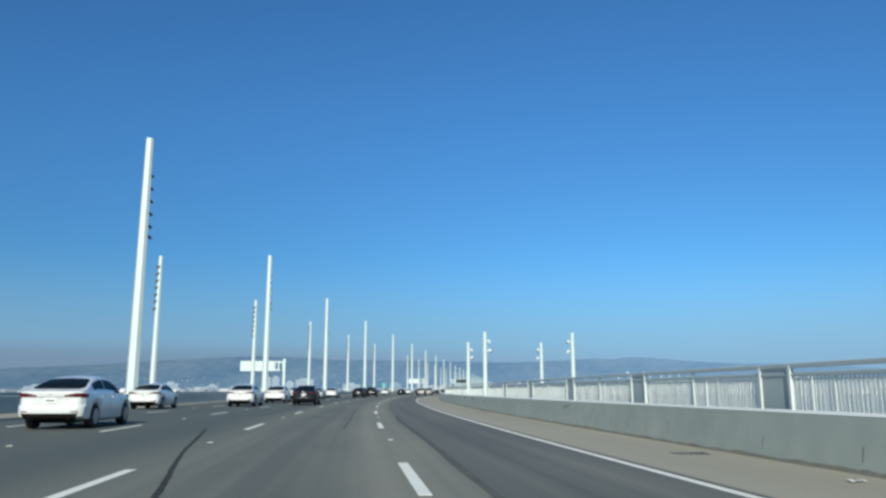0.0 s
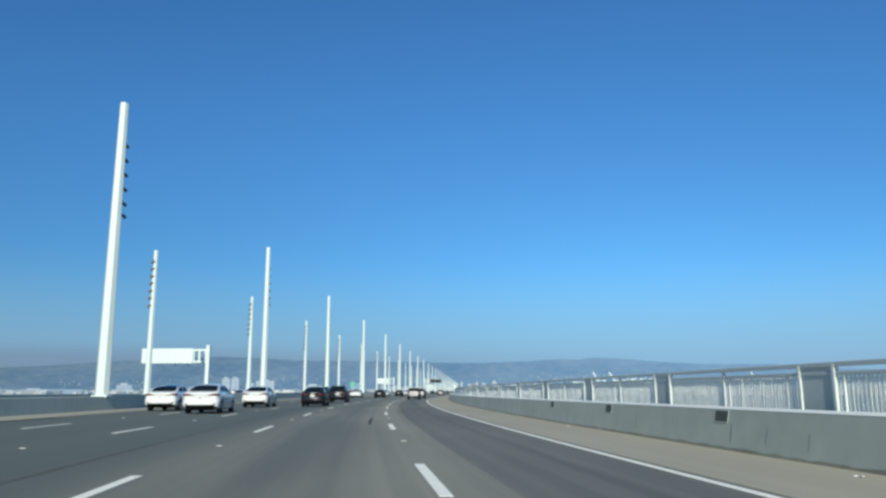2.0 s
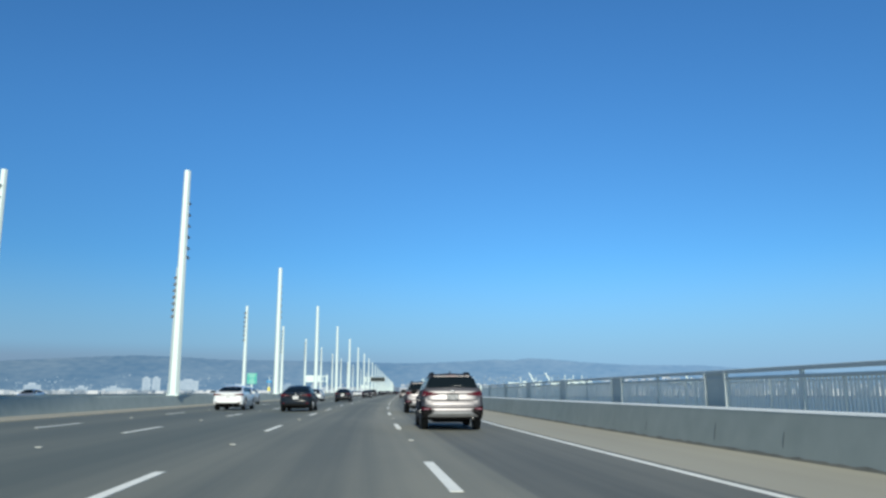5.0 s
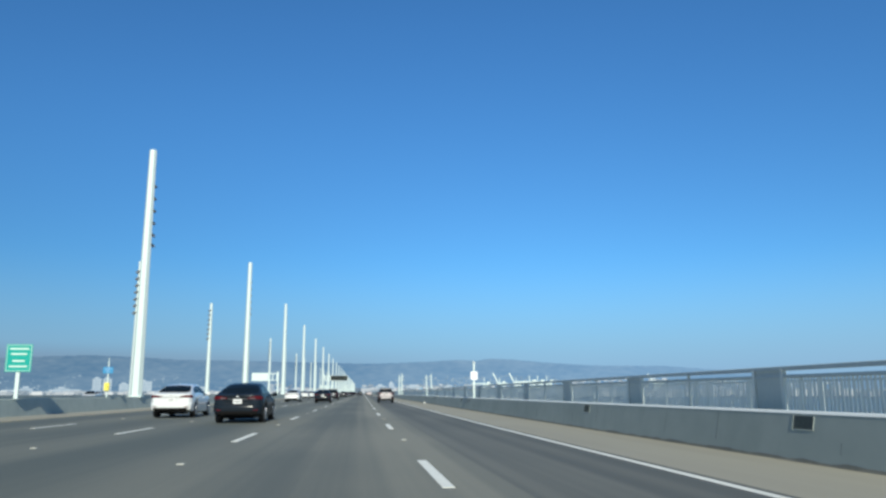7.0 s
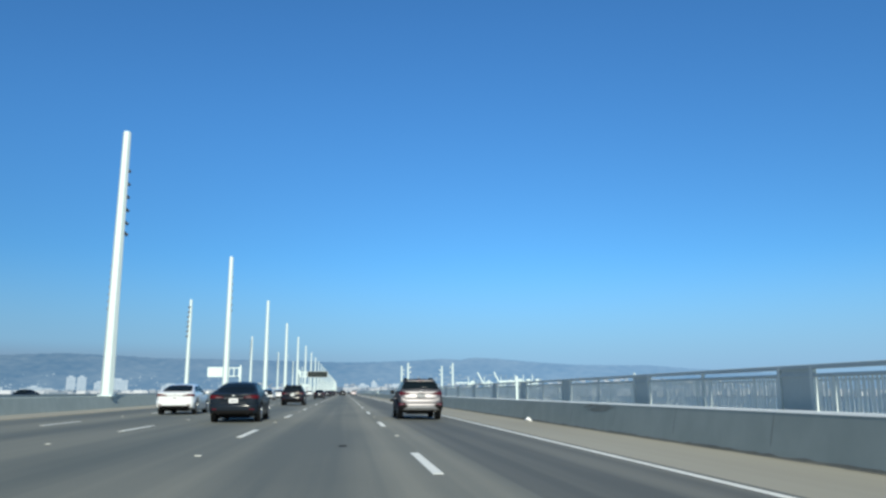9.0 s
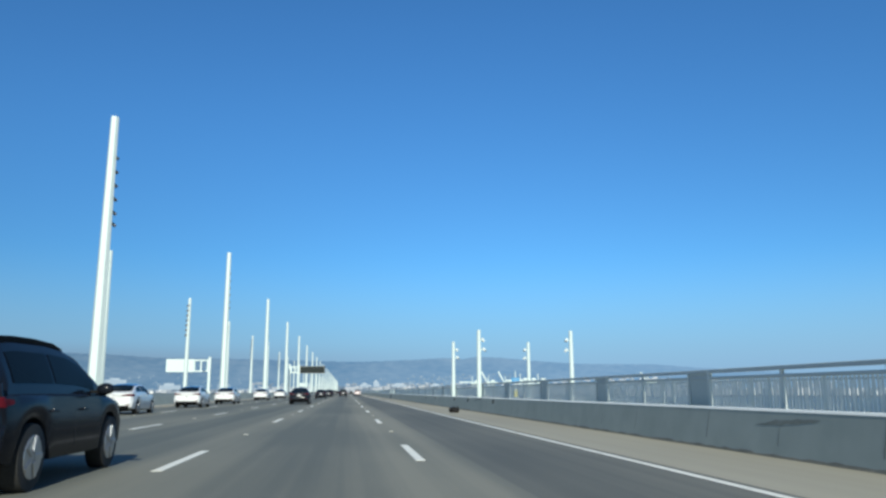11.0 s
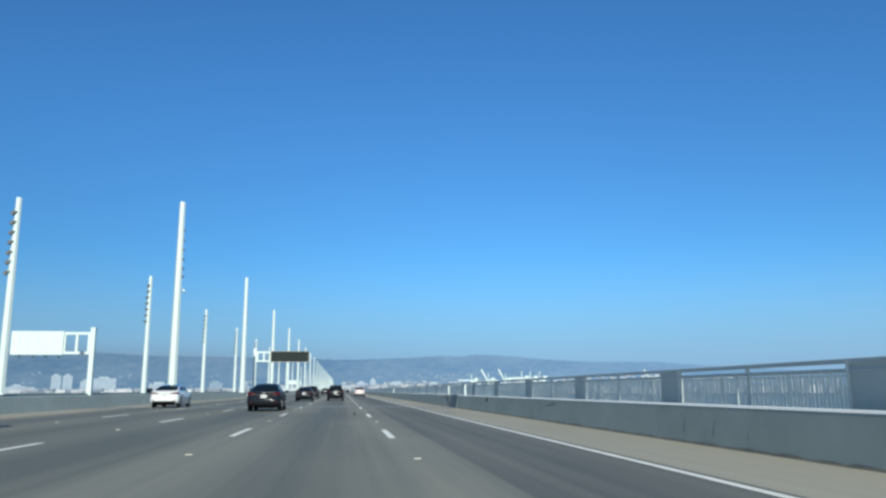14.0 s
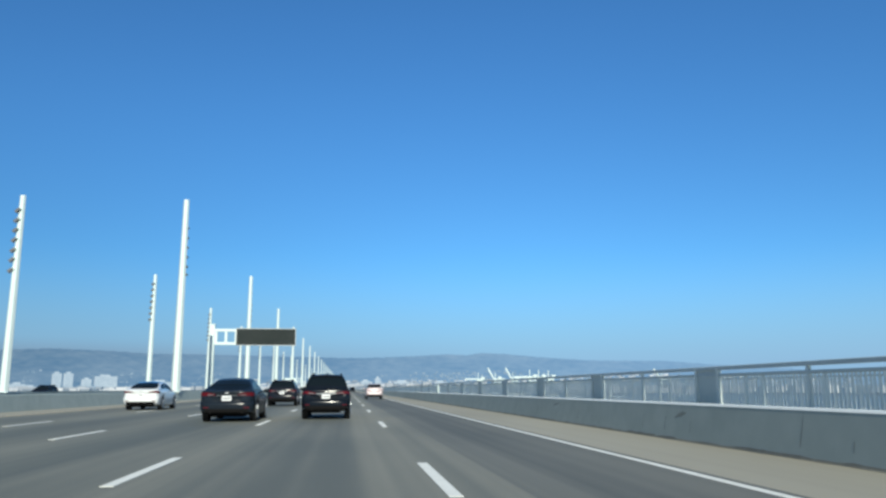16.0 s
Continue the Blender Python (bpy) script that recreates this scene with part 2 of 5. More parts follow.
M = {
    "paving": road_material("worn_paving", (0.103, 0.112, 0.099), (0.206, 0.204, 0.167), 0.4, 0.46, left_dark=0.9),
    "dark_paving": road_material("dark_paving", (0.086, 0.092, 0.083), (0.148, 0.151, 0.130), 0.1, 0.42, 1.4),
    "shoulder": road_material("shoulder_concrete", (0.27, 0.257, 0.203), (0.334, 0.319, 0.254), 0.1, 0.5, 0.6),
    "concrete": material("barrier_concrete", (0.31, 0.355, 0.328), (0.39, 0.435, 0.40), 0.85, grain=1.6, stain=0.22, bump=0.06),
    "paint": material("road_paint", (0.66, 0.66, 0.6), (0.82, 0.82, 0.75), 0.6, grain=20, stain=1.5),
    "yellow_paint": material("yellow_road_paint", (0.55, 0.42, 0.2), (0.62, 0.5, 0.28), 0.6, grain=20, stain=1.5),
    "steel_white": material("white_painted_steel", (0.52, 0.61, 0.605), (0.57, 0.66, 0.65), 0.45, grain=3, stain=0.3),
    "rail_steel": material("pale_grey_painted_steel", (0.57, 0.625, 0.61), (0.63, 0.685, 0.67), 0.5, grain=6, stain=0.4),
    "rail_dark": material("galvanised_rail", (0.42, 0.49, 0.51), (0.48, 0.55, 0.56), 0.55, grain=6, stain=0.5),
    "joint": material("joint_gap", (0.02, 0.02, 0.02), (0.04, 0.04, 0.04), 0.9),
    "joint_steel": material("joint_steel", (0.3, 0.31, 0.31), (0.45, 0.46, 0.45), 0.4, metal=0.7, grain=10),
    "lens": material("lamp_lens", (0.03, 0.035, 0.04), rough=0.15, spec=0.2),
    "black": material("black_plastic", (0.008, 0.008, 0.009), (0.015, 0.015, 0.015), 0.7, grain=40, spec=0.03),
    "rubber": material("tyre_rubber", (0.012, 0.012, 0.012), (0.025, 0.025, 0.025), 0.85, grain=30, bump=0.2),
    "glass": material("tinted_glass", (0.006, 0.010, 0.014), rough=0.1, spec=0.012),
    "rim": material("alloy", (0.35, 0.36, 0.37), (0.45, 0.46, 0.47), 0.3, metal=0.9),
    "red_lens": material("red_lamp_lens", (0.2, 0.006, 0.012), rough=0.12, coat=1.0),
    "clear_lens": material("pale_lamp_lens", (0.22, 0.12, 0.14), rough=0.3, coat=0.4),
    "plate": material("number_plate", (0.78, 0.79, 0.8), rough=0.35),
    "green_sign": material("green_sign_face", (0.0, 0.28, 0.235), (0.0, 0.31, 0.26), 0.5, grain=2),
    "blue_sign": material("blue_sign_face", (0.02, 0.2, 0.42), (0.03, 0.24, 0.46), 0.5, grain=2),
    "yellow_box": material("yellow_case", (0.7, 0.6, 0.08), (0.76, 0.66, 0.1), 0.5, grain=5),
    "sign_dark": material("message_board_face", (0.018, 0.024, 0.024), (0.028, 0.034, 0.034), 0.7, grain=6, spec=0.1),
    "water": material("bay_water", (0.10, 0.14, 0.16), (0.14, 0.18, 0.2), 0.45, grain=0.05, stain=0.004),
    "land": material("shore_land", (0.10, 0.12, 0.12), (0.2, 0.21, 0.2), 0.9, grain=0.02, stain=0.004),
    "building": material("pale_building", (0.25, 0.28, 0.31), (0.34, 0.37, 0.39), 0.8, grain=0.05, stain=0.01),
    "building_grey": material("grey_building", (0.12, 0.15, 0.18), (0.18, 0.21, 0.24), 0.8, grain=0.05, stain=0.01),
    "bag": material("black_bag", (0.006, 0.006, 0.007), (0.014, 0.014, 0.015), 0.6, grain=12, bump=0.6, spec=0.15),
}


# mesh helpers
def finish(bm, name, mat, smooth=False):
    bmesh.ops.recalc_face_normals(bm, faces=bm.faces)
    me = bpy.data.meshes.new(name)
    bm.to_mesh(me)
    bm.free()
    for mt in (mat if isinstance(mat, (list, tuple)) else (mat,)):
        me.materials.append(mt)
    if smooth:
        me.polygons.foreach_set("use_smooth", [True] * len(me.polygons))
        me.set_sharp_from_angle(angle=radians(38))
    return me


def part(name, bm, mat, parent, label="", smooth=False):
    ob = new(name, finish(bm, name, mat, smooth))
    ob.parent = parent
    if label:
        tagged(ob, label)
    return ob


def thing(name, label, category, group="", kind="", m=None):
    ob = new(name)
    ob.empty_display_size = 0.3
    tagged(ob, label, category, group, kind)
    if m is not None:
        ob.matrix_world = m
    return ob


def box(x0, x1, y0, y1, z0, z1, bevel=0.0, bm=None, seg=2):
    own = bmesh.new()
    bmesh.ops.create_cube(own, size=1, matrix=Matrix.Translation(((x0 + x1) / 2, (y0 + y1) / 2, (z0 + z1) / 2)) @ Matrix.Diagonal((x1 - x0, y1 - y0, z1 - z0, 1)))
    if bevel:
        bmesh.ops.bevel(own, geom=list(own.edges), offset=bevel, segments=seg, affect="EDGES", profile=0.6)
    if bm is None:
        return own
    return merge(bm, own)


def merge(bm, other, m=None):
    if m is not None:
        other.transform(m)
    me = bpy.data.meshes.new("tmp")
    other.to_mesh(me)
    other.free()
    bm.from_mesh(me)
    bpy.data.meshes.remove(me)
    return bm


def rod(r0, r1, z0, z1, n=10, bevel=0.0):
    bm = bmesh.new()
    bmesh.ops.create_cone(bm, cap_ends=True, segments=n, radius1=r0, radius2=r1, depth=z1 - z0, matrix=Matrix.Translation((0, 0, (z0 + z1) / 2)))
    if bevel:
        caps = [e for f in bm.faces if len(f.verts) > 4 for e in f.edges]
        bmesh.ops.bevel(bm, geom=caps, offset=bevel, segments=2, affect="EDGES", profile=0.6)
    return bm


def grid(rows, close_u=False, close_v=False):
    """A skin over rows of points."""
    bm = bmesh.new()
    vs = [[bm.verts.new(p) for p in r] for r in rows]
    a, b = len(vs), len(vs[0])
    for i in range(a if close_u else a - 1):
        for j in range(b if close_v else b - 1):
            q = (vs[i][j], vs[(i + 1) % a][j], vs[(i + 1) % a][(j + 1) % b], vs[i][(j + 1) % b])
            if len(set(q)) == 4:
                bm.faces.new(q)
    return bm


def stations(s0, s1):
    """Steps along the road: short in the curve, long on the far straight."""
    out, s = [], s0
    while s < s1 - 0.01:
        out.append(s)
        s += 4 if s < 270 else 20
    return out + [s1]


def strip(name, profile, s0, s1, mat, closed=False):
    """Profile points (lat, z) swept along the road, with UV in metres (across, along)."""
    ss = stations(s0, s1)
    bm = bmesh.new()
    uvl = bm.loops.layers.uv.new("UVMap")
    rows = [[bm.verts.new(on_road(s, a, z)) for a, z in profile] for s in ss]
    k = len(profile)
    for i in range(len(ss) - 1):
        for j in range(k if closed else k - 1):
            j2 = (j + 1) % k
            f = bm.faces.new((rows[i][j], rows[i][j2], rows[i + 1][j2], rows[i + 1][j]))
            for lp, (a, s) in zip(f.loops, ((profile[j], ss[i]), (profile[j2], ss[i]), (profile[j2], ss[i + 1]), (profile[j], ss[i + 1]))):
                lp[uvl].uv = (a[0], s)
    if closed:
        bm.faces.new(rows[0])
        bm.faces.new(rows[-1][::-1])
    return new(name, finish(bm, name, mat))


# the eastbound deck
LANE = (1.13, -2.62, -6.29, -9.96)      # broken lines
EDGE_R, EDGE_L = 4.69, -13.6
START, END = -120, 1900
deck = tagged(strip("bridge_deck", [(-16.9, -0.02), (0, -0.02), (8.4, fall(8.4) - 0.02), (14.9, fall(8.4) - 0.02), (14.9, -1.6), (-16.9, -1.6)], START, END, M["concrete"], closed=True), "grey concrete bridge deck slab", "bridge deck", kind="structure")
road = tagged(strip("road", [(1.95, fall(1.95)), (0, 0), (-13.9, 0)], START, END, M["paving"]), "worn grey paving of the motorway lanes", "road", kind="structure")
tagged(strip("road_right_lane", [(4.92, fall(4.92)), (1.95, fall(1.95))], START, END, M["dark_paving"]), "darker grey paving of the outer lane", "road", kind="structure")
shoulder = tagged(strip("shoulder_right", [(7.9, fall(7.9)), (4.92, fall(4.92))], START, END, M["shoulder"]), "tan concrete shoulder along the barrier", "shoulder", kind="structure")
tagged(strip("shoulder_left", [(-13.9, 0.0), (-16.3, 0.004)], START, END, M["shoulder"]), "tan concrete shoulder along the median barrier", "shoulder", kind="structure")
path_deck = tagged(strip("path_deck", [(8.45, -0.2), (8.45, 0.2), (14.9, 0.2), (14.9, -0.02)], START, END, M["concrete"]), "grey concrete footpath deck", "footpath", kind="structure")


def line(name, lat, w, s0, s1, mat, label):
    return tagged(strip(name, [(lat + w / 2, fall(lat) + 0.005), (lat - w / 2, fall(lat) + 0.005)], s0, s1, mat), label, "road marking", kind="structure")


line("edge_line_right", EDGE_R, 0.15, START, END, M["paint"], "solid white edge line along the shoulder")
line("edge_line_left", EDGE_L, 0.15, START, END, M["yellow_paint"], "faded yellow edge line along the median")
M["lamp_grey"] = material("dark_grey_casting", (0.09, 0.095, 0.1), (0.13, 0.135, 0.14), 0.5, grain=10)


# barriers: a sloped concrete face with a flat top, in cast lengths
def barrier(name, profile, s0, s1, label):
    return tagged(strip(name, profile, s0, s1, M["concrete"], closed=True), label, "barrier", kind="structure")


barrier("barrier_right", [(7.67, -0.14), (7.69, -0.05), (7.835, 0.68), (7.87, 0.715), (8.24, 0.715), (8.27, 0.68), (8.32, -0.14)], START, END, "grey sloped concrete barrier beside the shoulder")
barrier("barrier_left", [(-16.1, 0.0), (-16.12, 0.08), (-16.3, 0.8), (-16.34, 0.83), (-16.6, 0.83), (-16.64, 0.8), (-16.7, 0.0)], START, END, "grey concrete barrier along the median edge")

# paler strip paints in the light that the barrier's top and upper edge catch
M["pale_concrete"] = material("concrete_top_light", (0.62, 0.67, 0.67), (0.7, 0.74, 0.74), 0.8, grain=6, stain=0.4)
tagged(strip("barrier_top_light", [(8.235, 0.719), (7.866, 0.719), (7.829, 0.682)], START, END, M["pale_concrete"]), "concrete barrier top with its light painted in as a paler strip", "barrier", kind="structure")

# the parallel deck across the gap
tagged(strip("far_deck", [(-32.0, 0.0), (-32.0, -1.6), (-57.5, -1.6), (-57.5, 0.0)], START, END, M["concrete"], closed=True), "concrete deck of the parallel carriageway", "bridge deck", kind="structure")
barrier("barrier_far_near", [(-32.0, 0.0), (-32.1, 0.83), (-32.4, 0.83), (-32.5, 0.0)], START, END, "grey concrete barrier of the parallel deck")
barrier("barrier_far_outer", [(-57.0, 0.0), (-57.1, 0.83), (-57.4, 0.83), (-57.5, 0.0)], START, END, "grey concrete barrier on the far edge of the parallel deck")

# its own paving and lane lines
tagged(strip("far_road", [(-33.6, 0.005), (-56.0, 0.005)], START, END, M["dark_paving"]), "grey paving of the parallel carriageway", "road", kind="structure")
for k, q in enumerate((-34.6, -55.0)):
    tagged(strip("far_edge_line", [(q + 0.08, 0.01), (q - 0.08, 0.01)], START, END, M["paint"]), "white edge line of the parallel carriageway", "road marking", kind="structure")

# water, shore
bm = bmesh.new()
bmesh.ops.create_grid(bm, x_segments=4, y_segments=4, size=4800)
tagged(new("water", finish(bm, "water", M["water"])), "calm dark blue bay water", "water", kind="structure").location = (0, 0, -14)


# lamp posts: tall tapered masts, with a ladder of small floodlights on one side; the lowest one is pale
def mast(side, heights, label, group):
    t = thing("light_mast", label, "light mast", group)
    bm = bmesh.new()
    bmesh.ops.create_cone(bm, cap_ends=True, segments=6, radius1=0.45, radius2=0.29, depth=19.28, matrix=Matrix.Translation((0, 0, 0.83 + 9.64)) @ Matrix.Rotation(radians(30), 4, "Z"))
    bmesh.ops.bevel(bm, geom=list(bm.edges), offset=0.03, segments=1, affect="EDGES")
    part("shaft", bm, M["steel_white"], t)
    part("foot_plate", box(-0.48, 0.48, -0.48, 0.48, 0.78, 0.9, 0.03), M["steel_white"], t)
    part("cap", box(-0.2, 0.2, -0.2, 0.2, 20.1, 20.14, 0.015), M["steel_white"], t)
    n = len(heights)
    for i, z in enumerate(heights):
        # the ladder hangs plumb while the shaft tapers away from it
        low = i / (n - 1)
        reach = 0.07 + 0.05 * (1 - low) if side > 0 else 0.04 + 0.12 * (1 - low)
        yo = 0.8 - 0.3 * low if side > 0 else -0.36
        k = 0.92 if side > 0 else 1.6
        pale = z < 12
        if side > 0:
            arm = rod(0.035, 0.035, 0, yo + 0.03, 8)
            arm.transform(Matrix.Translation((reach, -0.02, z - 0.02)) @ Matrix.Rotation(radians(-90), 4, "X"))
            part("arm", arm, M["steel_white"], t)
            if pale:
                reach += 0.2
        bm = rod(0.045, 0.045, 0, reach, 8)
        bm.transform(Matrix.Translation((0, 0 if side > 0 else yo, z - 0.02)) @ Matrix.Rotation(radians(90 * side), 4, "Y"))
        part("bracket", bm, M["steel_white"], t)
        tilt = Matrix.Translation((side * (reach + 0.02), yo - (0 if side > 0 else 0.05), z + 0.1)) @ Matrix.Rotation(radians(180 - side * 42), 4, "Y")
        bm = rod(0.09 * k, 0.13 * k, 0, 0.3 * k, 12, 0.02)
        bm.transform(tilt)
        head = part("lamp_head", bm, M["steel_white"] if pale else M["lamp_grey"], t, "white cylindrical floodlight" if pale else "grey cylindrical floodlight")
        bm = rod(0.115 * k, 0.115 * k, 0.295 * k, 0.31 * k, 12)
        bm.transform(tilt)
        part("lens", bm, M["lens"], head, "dark glass lens")
        bm = rod(0.1 * k, 0.07 * k, -0.05 * k, 0.0, 12)
        bm.transform(tilt)
        part("back_cap", bm, M["steel_white"], head, "pale back cap")
    return t


east = mast(1, (12.55, 13.36, 14.34, 15.32, 16.3, 17.3), "tall tapered white lamp mast beside the median barrier", "lamp masts along the near deck")
west = mast(-1, (12.6, 13.64, 14.6, 15.62, 16.6, 17.6, 18.6), "tall tapered white lamp mast on the parallel deck", "lamp masts along the parallel deck")
MAST_S = [4.6, 57.4, 108.2, 159.2, 211.3, 264.2, 317.7, 371.2, 424.7, 478.8, 532.4, 586.2] + [640 + 53.8 * k for k in range(22)]
WEST_OFF = {108.2: 0.6, 159.2: 2.2, 211.3: 0.6, 264.2: 0.4, 317.7: 0.3}
east.matrix_world = stand(MAST_S[0], -16.62)
west.matrix_world = stand(MAST_S[0], -32.4)
extra = mast(1, (11.1, 12.55, 13.36, 14.34, 15.32, 16.3, 17.3), "tall tapered white lamp mast with one pale lamp low on it", "lamp masts along the near deck")
extra.matrix_world = stand(478.8, -16.62)
for s in MAST_S[1:]:
    if s != 478.8:
        copy_thing(east, stand(s, -16.62))
    copy_thing(west, stand(s + WEST_OFF.get(s, 0), -32.4))


# broken lane lines and the small raised markers between the dashes
DASH0, PERIOD, DASH = 7.8, 14.63, 3.66


def dash_mesh(w, length, z):
    bm = box(-w / 2, w / 2, 0, length, 0.0, z, 0.0)
    bmesh.ops.delete(bm, geom=[f for f in bm.faces if f.normal.z < -0.5], context="FACES")
    return finish(bm, "lane_dash", M["paint"])


M["marker"] = material("worn_marker", (0.42, 0.42, 0.39), (0.55, 0.55, 0.5), 0.6, grain=20)
dash_me = dash_mesh(0.15, DASH, 0.006)
bm = box(-0.06, 0.06, -0.05, 0.05, 0.0, 0.018, 0.008, seg=1)
marker_me = finish(bm, "raised_marker", M["marker"])
far = bmesh.new()
# where each line's dashes start differs a little from span to span
SHIFT = {1.13: ((-100, 0.45), (300, 0.5), (350, 0.8), (2000, 0.8)), -2.62: ((-100, -0.3), (42, -0.3), (54, -0.75), (95, -1.1), (170, -0.7), (190, -0.6), (200, -5.4), (320, -5.4), (335, 2.0), (2000, 2.0)), -6.29: ((-100, -0.7), (180, -1.2), (290, -2), (470, -4), (2000, -4)), -9.96: ((-100, 2), (2000, 4))}
for lat in LANE:
    for k in range(-3, 110):
        s = DASH0 + PERIOD * k
        s += float(np.interp(s, [a for a, b in SHIFT[lat]], [b for a, b in SHIFT[lat]]))
        if s < 660:
            d = new("lane_dash", dash_me)
            d.parent, d.matrix_basis = road, stand(s, lat, fall(lat))
            if s < 460:
                r = new("raised_marker", marker_me)
                r.parent, r.matrix_basis = road, stand(s + 9.1, lat + 0.05, fall(lat))
        else:
            b = box(-0.075, 0.075, 0, DASH, 0.002, 0.006)
            b.transform(stand(s, lat, fall(lat)))
            merge(far, b)
tagged(new("far_lane_dashes", finish(far, "far_lane_dashes", M["paint"])), "white broken lane lines far along the road", "road marking", kind="stuff")


# tar and skid marks
def mark(points, w, seed):
    rnd = random.Random(seed)
    rows = []
    for (s0, a0), (s1, a1) in zip(points[:-1], points[1:]):
        for i in range(6):
            f = i / 6
            ww = w * rnd.uniform(0.8, 1.15)
            c = a0 + (a1 - a0) * f + rnd.uniform(-0.006, 0.006)
            rows.append([on_road(s0 + (s1 - s0) * f, c - ww / 2, fall(c - ww / 2) + 0.0045), on_road(s0 + (s1 - s0) * f, c + ww / 2, fall(c + ww / 2) + 0.0045)])
    return grid(rows)


M["tar"] = material("tar_seal", (0.032, 0.034, 0.033), (0.055, 0.057, 0.054), 0.8, grain=20, spec=0.1)
M["skid_mark"] = material("rubber_skid", (0.078, 0.082, 0.078), (0.12, 0.122, 0.112), 0.8, grain=12, stain=2, spec=0.1)
for i, (pts, w) in enumerate((([(6, -1.25), (8.2, -1.6), (9.6, -1.82), (11.2, -2.1), (14.2, -2.6), (17.8, -3.1), (23.2, -3.88)], 0.075),
                              ([(434, 0.53), (437, 0.55), (440.2, 0.6)], 0.07),
                              ([(22, 0.05), (30, 0.12), (38, 0.05), (47, 0.1)], 0.07), ([(6, 1.86), (11.6, 1.92), (17.7, 2.0), (28.5, 1.92), (34, 1.97)], 0.13),
                              ([(33, -3.66), (39, -3.74), (47, -3.95), (71, -4.02), (98, -4.2), (106, -4.5), (118, -4.6)], 0.07),
                              ([(84.5, 0.42), (88, 0.46), (91.5, 0.5)], 0.1), ([(276.7, -0.16), (277.0, -0.15), (277.3, -0.17)], 0.16))):
    part("tar_mark", mark(pts, w, i), M["skid_mark"] if 2 <= i <= 4 else M["tar"], road)

# a dark repair beside a dash
part("repair_patch", grid([[on_road(s, lat, fall(lat) + 0.004) for lat in (1.26 + 0.02 * math.sin(s * 7), 1.45, 1.66 + 0.04 * math.sin(s * 5))] for s in (385.8, 386.6, 387.4, 388.2, 388.9)]), M["dark_paving"], road)

M["cover"] = material("dark_navy_cover", (0.10, 0.125, 0.14), (0.145, 0.175, 0.185), 0.55, grain=5, stain=0.8, spec=0.2)
M["band"] = material("worn_steel_band", (0.33, 0.35, 0.33), (0.42, 0.44, 0.415), 0.75, grain=4, stain=0.7)
M["strip"] = material("blue_steel_plate", (0.12, 0.14, 0.15), (0.17, 0.19, 0.20), 0.65, metal=0.0, grain=3, stain=0.5)

# expansion joint across the deck: two steel bands with a strip of pale concrete between
joint = thing("expansion_joint", "steel expansion joint across the road deck", "expansion joint", kind="structure")
for a, b, mt, nm, z in ((451.2, 451.75, "band", "steel_band", 0.012), (453.7, 454.5, "band", "steel_band", 0.012), (451.75, 453.7, "strip", "filler_strip", 0.006)):
    part(nm, grid([[on_road(y, q, z + fall(q)) for q in (-16.0, 0, 7.6)] for y in (a, b)]), M[mt], joint)
for a in (451.5, 454.1):
    part("joint_gap", grid([[on_road(y, q, 0.015 + fall(q)) for q in (-16.0, 0, 7.6)] for y in (a - 0.03, a + 0.03)]), M["joint"], joint)
part("edge_line", grid([[on_road(y, q, 0.019 + fall(q)) for q in (EDGE_R - 0.075, EDGE_R + 0.075)] for y in (451.2, 452.8, 454.5)]), M["paint"], joint, "white edge line painted over the joint")


# barrier details: cast joints, scuppers, scuffs, cover plate at the joint
def face_lat(z):
    return 7.69 + (z + 0.05) * 0.145 / 0.73


M["seam"] = material("cast_seam", (0.13, 0.135, 0.125), (0.22, 0.23, 0.21), 0.9, grain=12)
bar_parent = bpy.data.objects["barrier_right"]
rnd = random.Random(4)
s = 5.0
while s < 520:
    top = rnd.choice((0.32, 0.4, 0.46, 0.72, 0.72))
    w = rnd.uniform(0.012, 0.03)
    rows = []
    for z in (-0.1, 0.15, top - 0.06):
        a = face_lat(max(z, -0.05)) - 0.003
        rows.append([on_road(s - w / 2 * (1.2 - z), a, z), on_road(s + w / 2 * (1.2 - z), a, z)])
    part("cast_joint", grid(rows), M["seam"], bar_parent)
    s += rnd.choice((1.4, 1.4, 2.8, 4.2, 4.3))


M["recess"] = material("shaded_recess", (0.045, 0.062, 0.062), (0.075, 0.095, 0.092), 0.9, grain=9)


def scupper(s):
    t = thing("scupper", "square drain opening in the concrete barrier, shown by a dark panel and a raised lip", "drain opening", "drain openings in the barrier")
    a0, a1 = face_lat(0.4), face_lat(0.68)
    bm = bmesh.new()
    # the wide far lip stands in for the hole's sunlit far jamb
    for y0, y1, z0, z1 in ((-0.5, -0.485, 0.41, 0.65), (0.12, 0.17, 0.40, 0.66), (-0.485, 0.12, 0.40, 0.42), (-0.485, 0.12, 0.645, 0.655)):
        box(-0.008, 0.03, y0, y1, z0, z1, 0.003, bm, 1)
    sh = Matrix.Identity(4)
    sh[0][2], sh[0][3] = 0.145 / 0.73, 7.69 + 0.05 * 0.145 / 0.73
    bm.transform(sh)
    part("lip", bm, M["concrete"], t)
    # flat dark panel paints the shade inside the hole
    bm = box(-0.004, 0.004, -0.485, 0.12, 0.42, 0.645)
    bm.transform(sh)
    part("opening", bm, M["recess"], t, "dark panel painted as the shaded opening")
    t.matrix_world = stand(s)
    return t


first = scupper(54.2)
for s in (59.8, 74.5, 82.2, 89.8, 217.0, 229.8, 262.75, 359.2, 367.9, 374.3, 386.5, 394.6, 442.0, 459.1):
    copy_thing(first, stand(s))

